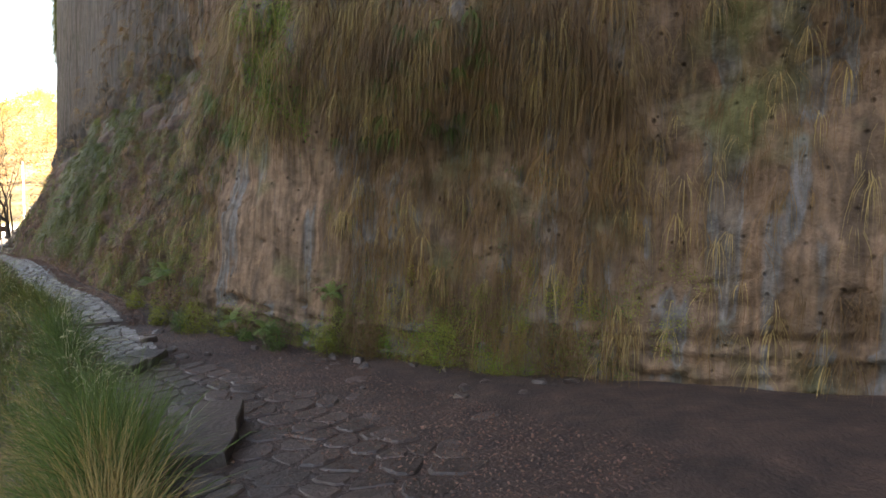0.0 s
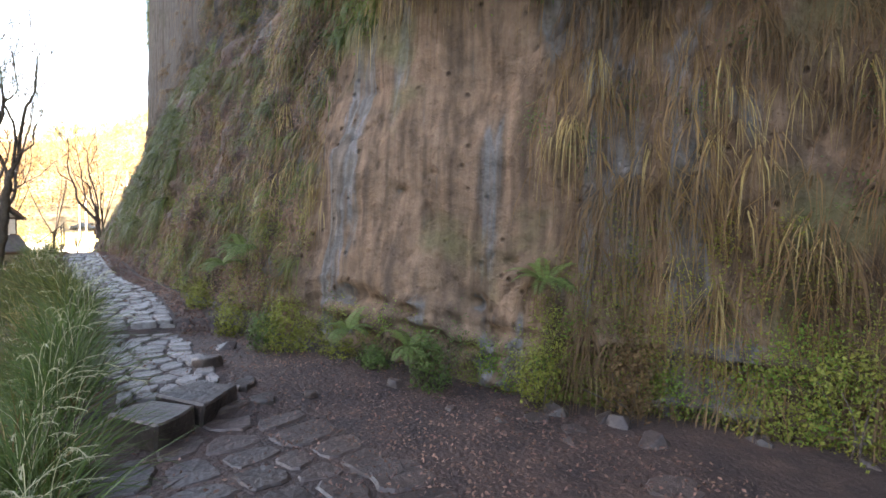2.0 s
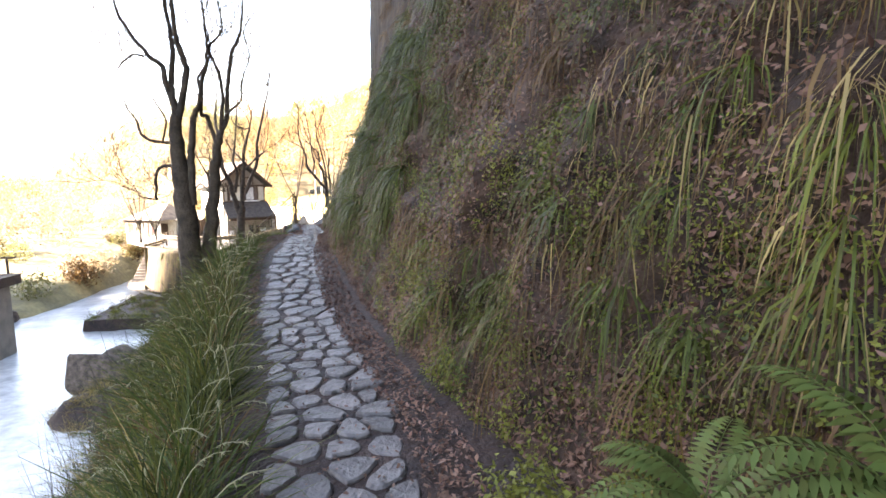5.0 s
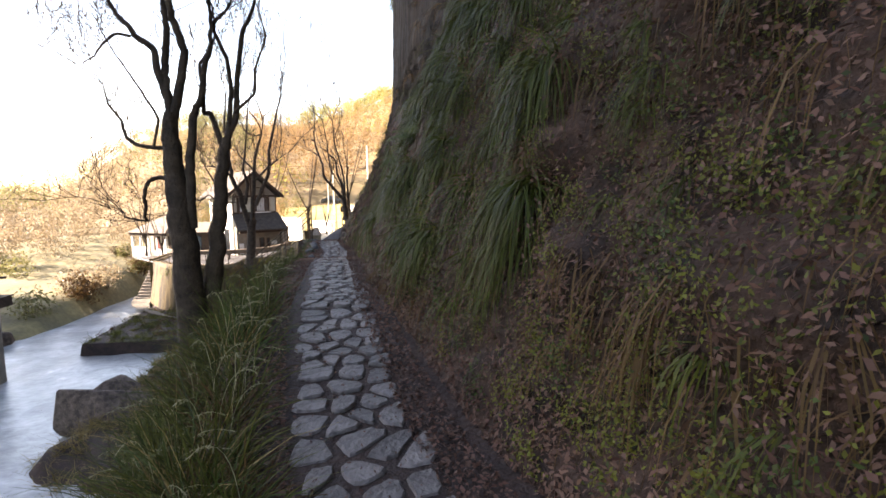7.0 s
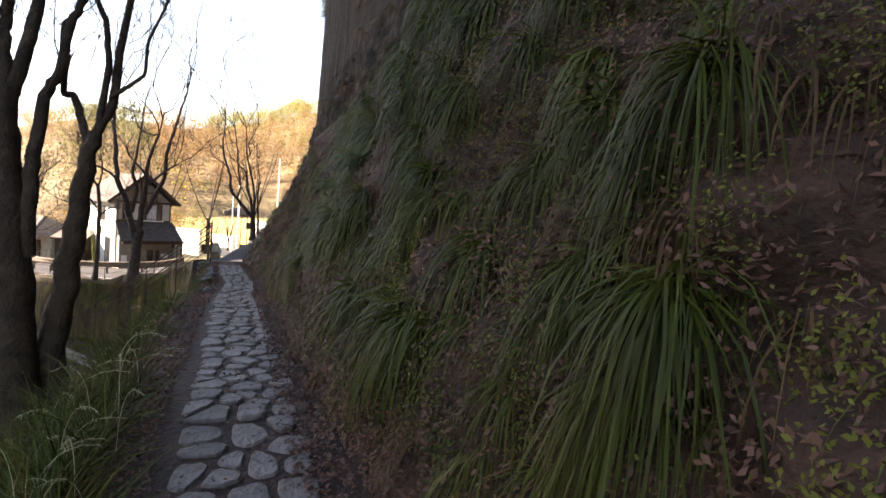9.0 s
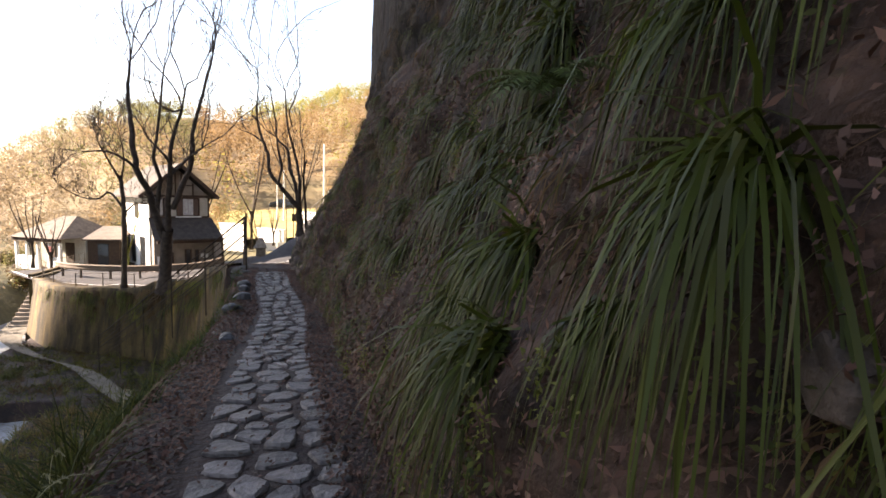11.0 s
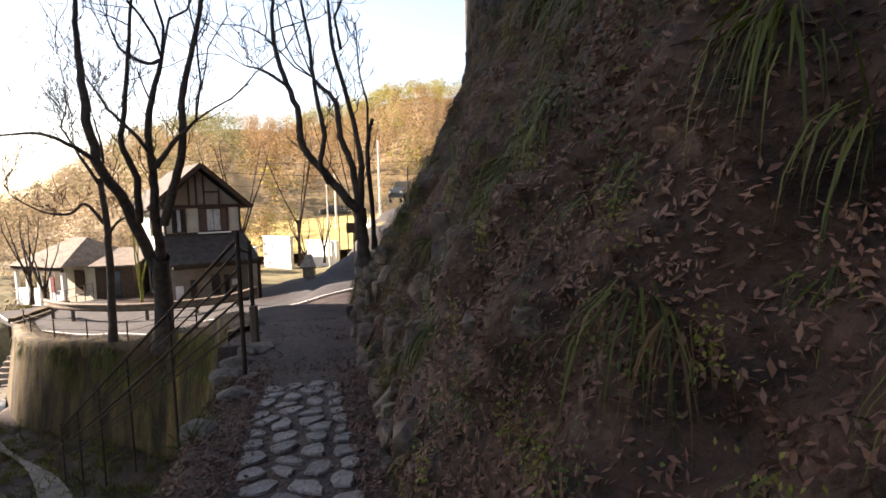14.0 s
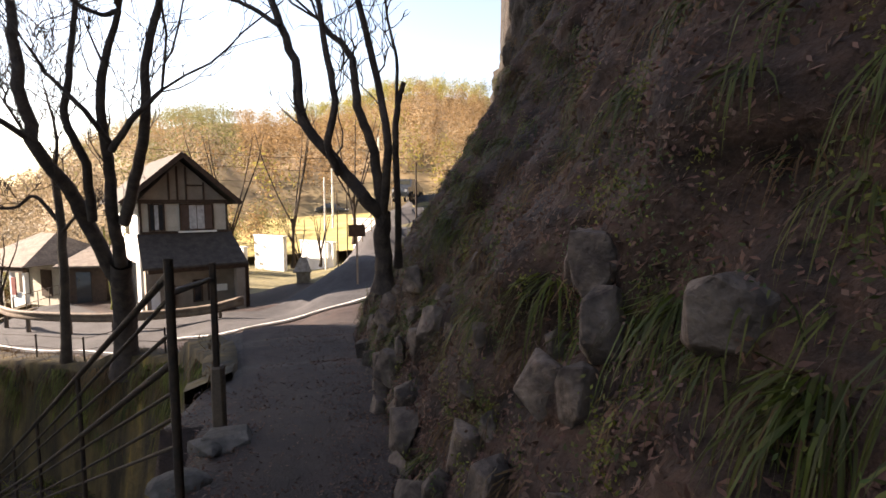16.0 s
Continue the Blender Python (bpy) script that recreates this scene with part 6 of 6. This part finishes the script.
leafy_clumps(70, 9.3, 10.2, 4.0, 6.2, 0.012, 170, M_IVY, "hanging_ivy", "bright green ivy hanging over the bare rock", 0.13)
leafy_clumps(24, 10.6, 11.2, 4.0, 5.2, 0.012, 150, M_IVY, "hanging_ivy", "bright green ivy hanging over the bare rock", 0.10)
leafy_clumps(130, 24, 44, 0.1, 2.6, 0.008, 130, M_GREEN, "bank_ivy", "green ivy low on the bank", 0.10)
leafy_clumps(90, 4.5, 8.9, 0.05, 1.3, 0.009, 120, M_MOSS, "mossy_plants", "yellow-green mossy plants hanging at the foot of the cliff", 0.10)
leafy_clumps(60, 5, 11, 0.1, 0.9, 0.010, 150, M_IVY, "mossy_plants", "fresh green plants at the foot of the cliff", 0.09)

def litter(n, y0, y1, side0, side1, size, name, label, on_bank=False):
    y = RG.uniform(y0, y1, n)
    if on_bank:
        p, nr = cliff_points(s_of_y(y), 4.2 * RG.rand(n) ** 1.6)
        p = p + nr * 0.02
        nn = nr * 0.7 + [0, 0, 0.8]
    else:
        x = path_x(y) + RG.uniform(side0, side1, n)
        p = np.stack([x, y, np.array([ground_z(a, b) for a, b in zip(x, y)]) + 0.035], 1)
        nn = np.tile([0, 0, 1.0], (n, 1))
    v, f = flakes(p, RG.uniform(0.5, 1.3, n) * size, nn, 0.6 if on_bank else 0.45, 2.3 if on_bank else 1.5)
    stuff(name, label, "leaves", v, f, M_FALLEN)

litter(60000, 11.8, 34, 0, 0, 0.012, "bank_litter", "brown fallen leaves covering the foot of the bank", True)
litter(32000, 30, 46, 0, 0, 0.012, "bank_litter", "brown fallen leaves covering the bank", True)
litter(12000, 12, 37, 0.34, 0.66, 0.013, "leaf_litter", "brown fallen leaves along the path")
litter(20000, 16.5, 37, -1.0, -0.40, 0.013, "leaf_litter", "brown fallen leaves along the path")
litter(4500, 4, 37, -0.5, 0.5, 0.010, "leaf_litter", "scattered brown leaves between the stones")
litter(12000, 2, 13, 0.4, 2.6, 0.010, "leaf_litter", "brown fallen leaves below the cliff")
litter(7000, 35, 46, 0.2, 1.3, 0.011, "leaf_litter", "brown fallen leaves beside the dark path")
litter(4000, 34, 40, -1.5, -0.3, 0.011, "leaf_litter", "brown fallen leaves under the railing")
litter(3000, 36, 46, -0.5, 0.8, 0.012, "leaf_litter", "scattered leaves on the asphalt")

# moss-covered mounds and ferns at the foot of the bare rock
def bush(x, y, z, rx, ry, rz, n, size, material, name, label):
    u = RG.randn(n, 3)
    u /= np.linalg.norm(u, axis=1, keepdims=True)
    r = RG.uniform(0.55, 1.05, (n, 1))
    lump = np.array([1 + 0.7 * noise.noise(Vector(q) * 2.2 + Vector((x, y, 0))) for q in u])[:, None]
    pts = np.array([x, y, z]) + u * r * lump * [rx, ry, rz]
    v, f = flakes(pts, RG.uniform(0.6, 1.4, n) * size, u + [0, 0, 0.3], 0.6, 1.5)
    root = tagged(new(name), label, "plant", "plants under the cliff")
    root.matrix_world = pose(x, y, z - rz)
    o = np.array([x, y, z - rz])
    leaves = new("foliage", mesh_np("foliage", v - o, f, material))
    leaves.parent = root
    for _ in range(5):
        g = Geo()
        q = wander((0, 0, -0.1), (RG.uniform(-0.6, 0.6) * rx / rz, RG.uniform(-0.6, 0.6) * ry / rz, 1), rz * 1.6, 5, RG, 0.05, 0.2)
        tube(g, q, np.linspace(0.012, 0.004, 6) * max(1.0, rz * 1.5), 4)
        s = new("stem", g.mesh("stem", M_BARK))
        s.parent = root

for x, y, z, r, m in ((2.36, 10.75, -0.55, 0.2, M_MOSS), (2.62, 10.7, -0.85, 0.22, M_MOSS), (2.2, 11.0, -0.65, 0.15, M_GREEN), (2.85, 10.3, -0.9, 0.17, M_MOSS), (2.0, 11.9, -0.65, 0.17, M_MOSS), (3.4, 9.35, -0.75, 0.17, M_GREEN), (4.0, 8.5, -0.7, 0.2, M_MOSS), (4.5, 7.9, -0.7, 0.2, M_DRY), (1.75, 13.1, -0.5, 0.16, M_MOSS), (3.05, 9.9, -0.85, 0.13, M_GREEN), (5.2, 6.6, -0.65, 0.25, M_MOSS), (6.0, 5.0, -0.6, 0.25, M_DRY)):
    bush(x, y, z + r * 0.25, r * 1.25, r * 1.25, r * 2.0, 1900, 0.010, m, "mossy_bush", "yellow-green mossy bush at the foot of the cliff")

def fern(x, y, z, r, n, label):
    """Arching fronds with paired leaflets, each frond a part."""
    root = tagged(new("fern"), label, "fern", "plants under the cliff")
    root.matrix_world = pose(x, y, z)
    for k in range(n):
        geo = Geo()
        a = RG.uniform(0, 2 * np.pi)
        q = wander((0, 0, 0), (math.cos(a) * 0.8 - 0.3, math.sin(a) * 0.8 - 0.3, 0.9), r * RG.uniform(0.7, 1.1), 18, RG, -0.09, 0.03)
        dr = np.gradient(q, axis=0)
        dr /= np.linalg.norm(dr, axis=1, keepdims=True)
        sd = np.cross(dr, [0, 0, 1.0])
        sd /= np.linalg.norm(sd, axis=1, keepdims=True) + 1e-9
        tube(geo, q, np.linspace(0.003, 0.001, 19), 3)
        for i in range(2, 19):
            w = r * 0.20 * math.sin(math.pi * (0.15 + 0.8 * i / 19)) ** 0.8
            for sg in (-1, 1):
                b = q[i]
                geo.add([b - dr[i] * 0.004, b + sd[i] * sg * w * 0.5 + dr[i] * 0.016, b + sd[i] * sg * w + dr[i] * 0.02 - [0, 0, w * 0.25], b + sd[i] * sg * w * 0.5 - dr[i] * 0.004], [(0, 1, 2, 3)])
        o = new("frond", geo.mesh("frond", M_FERN))
        o.parent = root

for x, y, z, r in ((2.0, 12.4, 0.05, 0.4), (2.15, 12.0, 0.3, 0.4), (2.9, 10.2, -0.5, 0.35), (4.15, 8.6, 0.1, 0.4), (1.2, 22.6, 1.9, 0.5), (1.1, 24.2, 1.6, 0.45), (3.3, 9.6, -0.6, 0.35)):
    fern(x, y, z, r, 11, "arching green fern growing from the bank")

# growth hanging over the retaining wall
for n, m, low in ((2200, M_DKGREEN, 2.4), (4200, M_DRY, 3.4), (3000, M_MOSS, 3.2)):
    k = n // 30
    i = RG.randint(0, k, n)
    x = np.clip(RG.uniform(-14.2, -2.8, k)[i] + RG.randn(n) * 0.12, -14.3, -2.75)
    y = wall_y(x) - 0.3
    z = np.array([ground_z(a, b + 0.6) for a, b in zip(x, y)]) + 0.08 - low * (RG.rand(k)[i] ** 1.5) - 0.15 * RG.rand(n)
    v, f = blades(np.stack([x, y - 0.12, z], 1), np.stack([RG.randn(n) * 0.5, -np.ones(n), np.full(n, 0.4)], 1), RG.uniform(0.2, 0.7, n), RG.uniform(0.012, 0.03, n), RG.uniform(2.5, 4.5, n), 3)
    stuff("wall_growth", "ivy, moss and dry grass hanging over the retaining wall", "ivy", v, f, m)
n = 3500
x = RG.uniform(-14.2, -2.6, n)
y = wall_y(x) + RG.uniform(-0.1, 0.7, n)
z = np.array([ground_z(a, b + 0.3) for a, b in zip(x, y)])
v, f = blades(np.stack([x, y, z], 1), np.stack([RG.randn(n) * 0.4, RG.randn(n) * 0.4, np.ones(n)], 1), RG.uniform(0.1, 0.3, n), RG.uniform(0.012, 0.025, n), RG.uniform(0.5, 2, n), 3)
stuff("verge_dry_grass", "short dry grass along the road verge", "grass", v, f, M_DRY)

# growth in the hollow below the wall
def hollow_grass(n, x0, x1, y0, y1, l0, l1, w, material, name, label):
    k = n // 24
    cx, cy = RG.uniform(x0, x1, k), RG.uniform(y0, y1, k)
    i = RG.randint(0, k, n)
    x, y = cx[i] + RG.randn(n) * 0.12, cy[i] + RG.randn(n) * 0.12
    z = np.array([ground_z(a, b) for a, b in zip(x, y)])
    ok = (z < -1.2) & (z > -7.3) & np.array([not on_road(a, b + 0.5) for a, b in zip(x, y)])
    x, y, z = x[ok], y[ok], z[ok]
    m = len(x)
    v, f = blades(np.stack([x, y, z], 1), np.stack([RG.randn(m) * 0.5, RG.randn(m) * 0.5, np.ones(m)], 1), RG.uniform(l0, l1, m), RG.uniform(0.6, 1.4, m) * w, RG.uniform(0.8, 2.2, m), 3)
    stuff(name, label, "grass", v, f, material)

hollow_grass(9000, -14.5, -3.2, 36, 51, 0.2, 0.6, 0.02, M_MOSS, "hollow_grass", "mossy green grass in the hollow below the wall")
hollow_grass(9000, -14.5, -2.4, 34, 51, 0.2, 0.6, 0.02, M_DKGREEN, "hollow_grass", "dark green undergrowth in the hollow below the wall")
hollow_grass(6000, -10.6, -5.2, 26, 41, 0.3, 0.8, 0.02, M_TAN, "hollow_dry_grass", "pale dry grass on the river bank")
hollow_grass(5000, -14.5, -2.4, 34, 51, 0.2, 0.6, 0.02, M_DRY, "hollow_dry_grass", "withered brown undergrowth in the hollow")
for k in range(26):
    x, y = RG.uniform(-46, -17), RG.uniform(47, 72)
    r = RG.uniform(0.5, 1.5)
    bush(x, y, ground_z(x, y) + r * 0.5, r, r, r * 0.9, 700, 0.07, (M_WOODS_C, M_WOODS_B, M_DRY)[k % 3], "riverside_bush", "bare brown bush on the river bank")
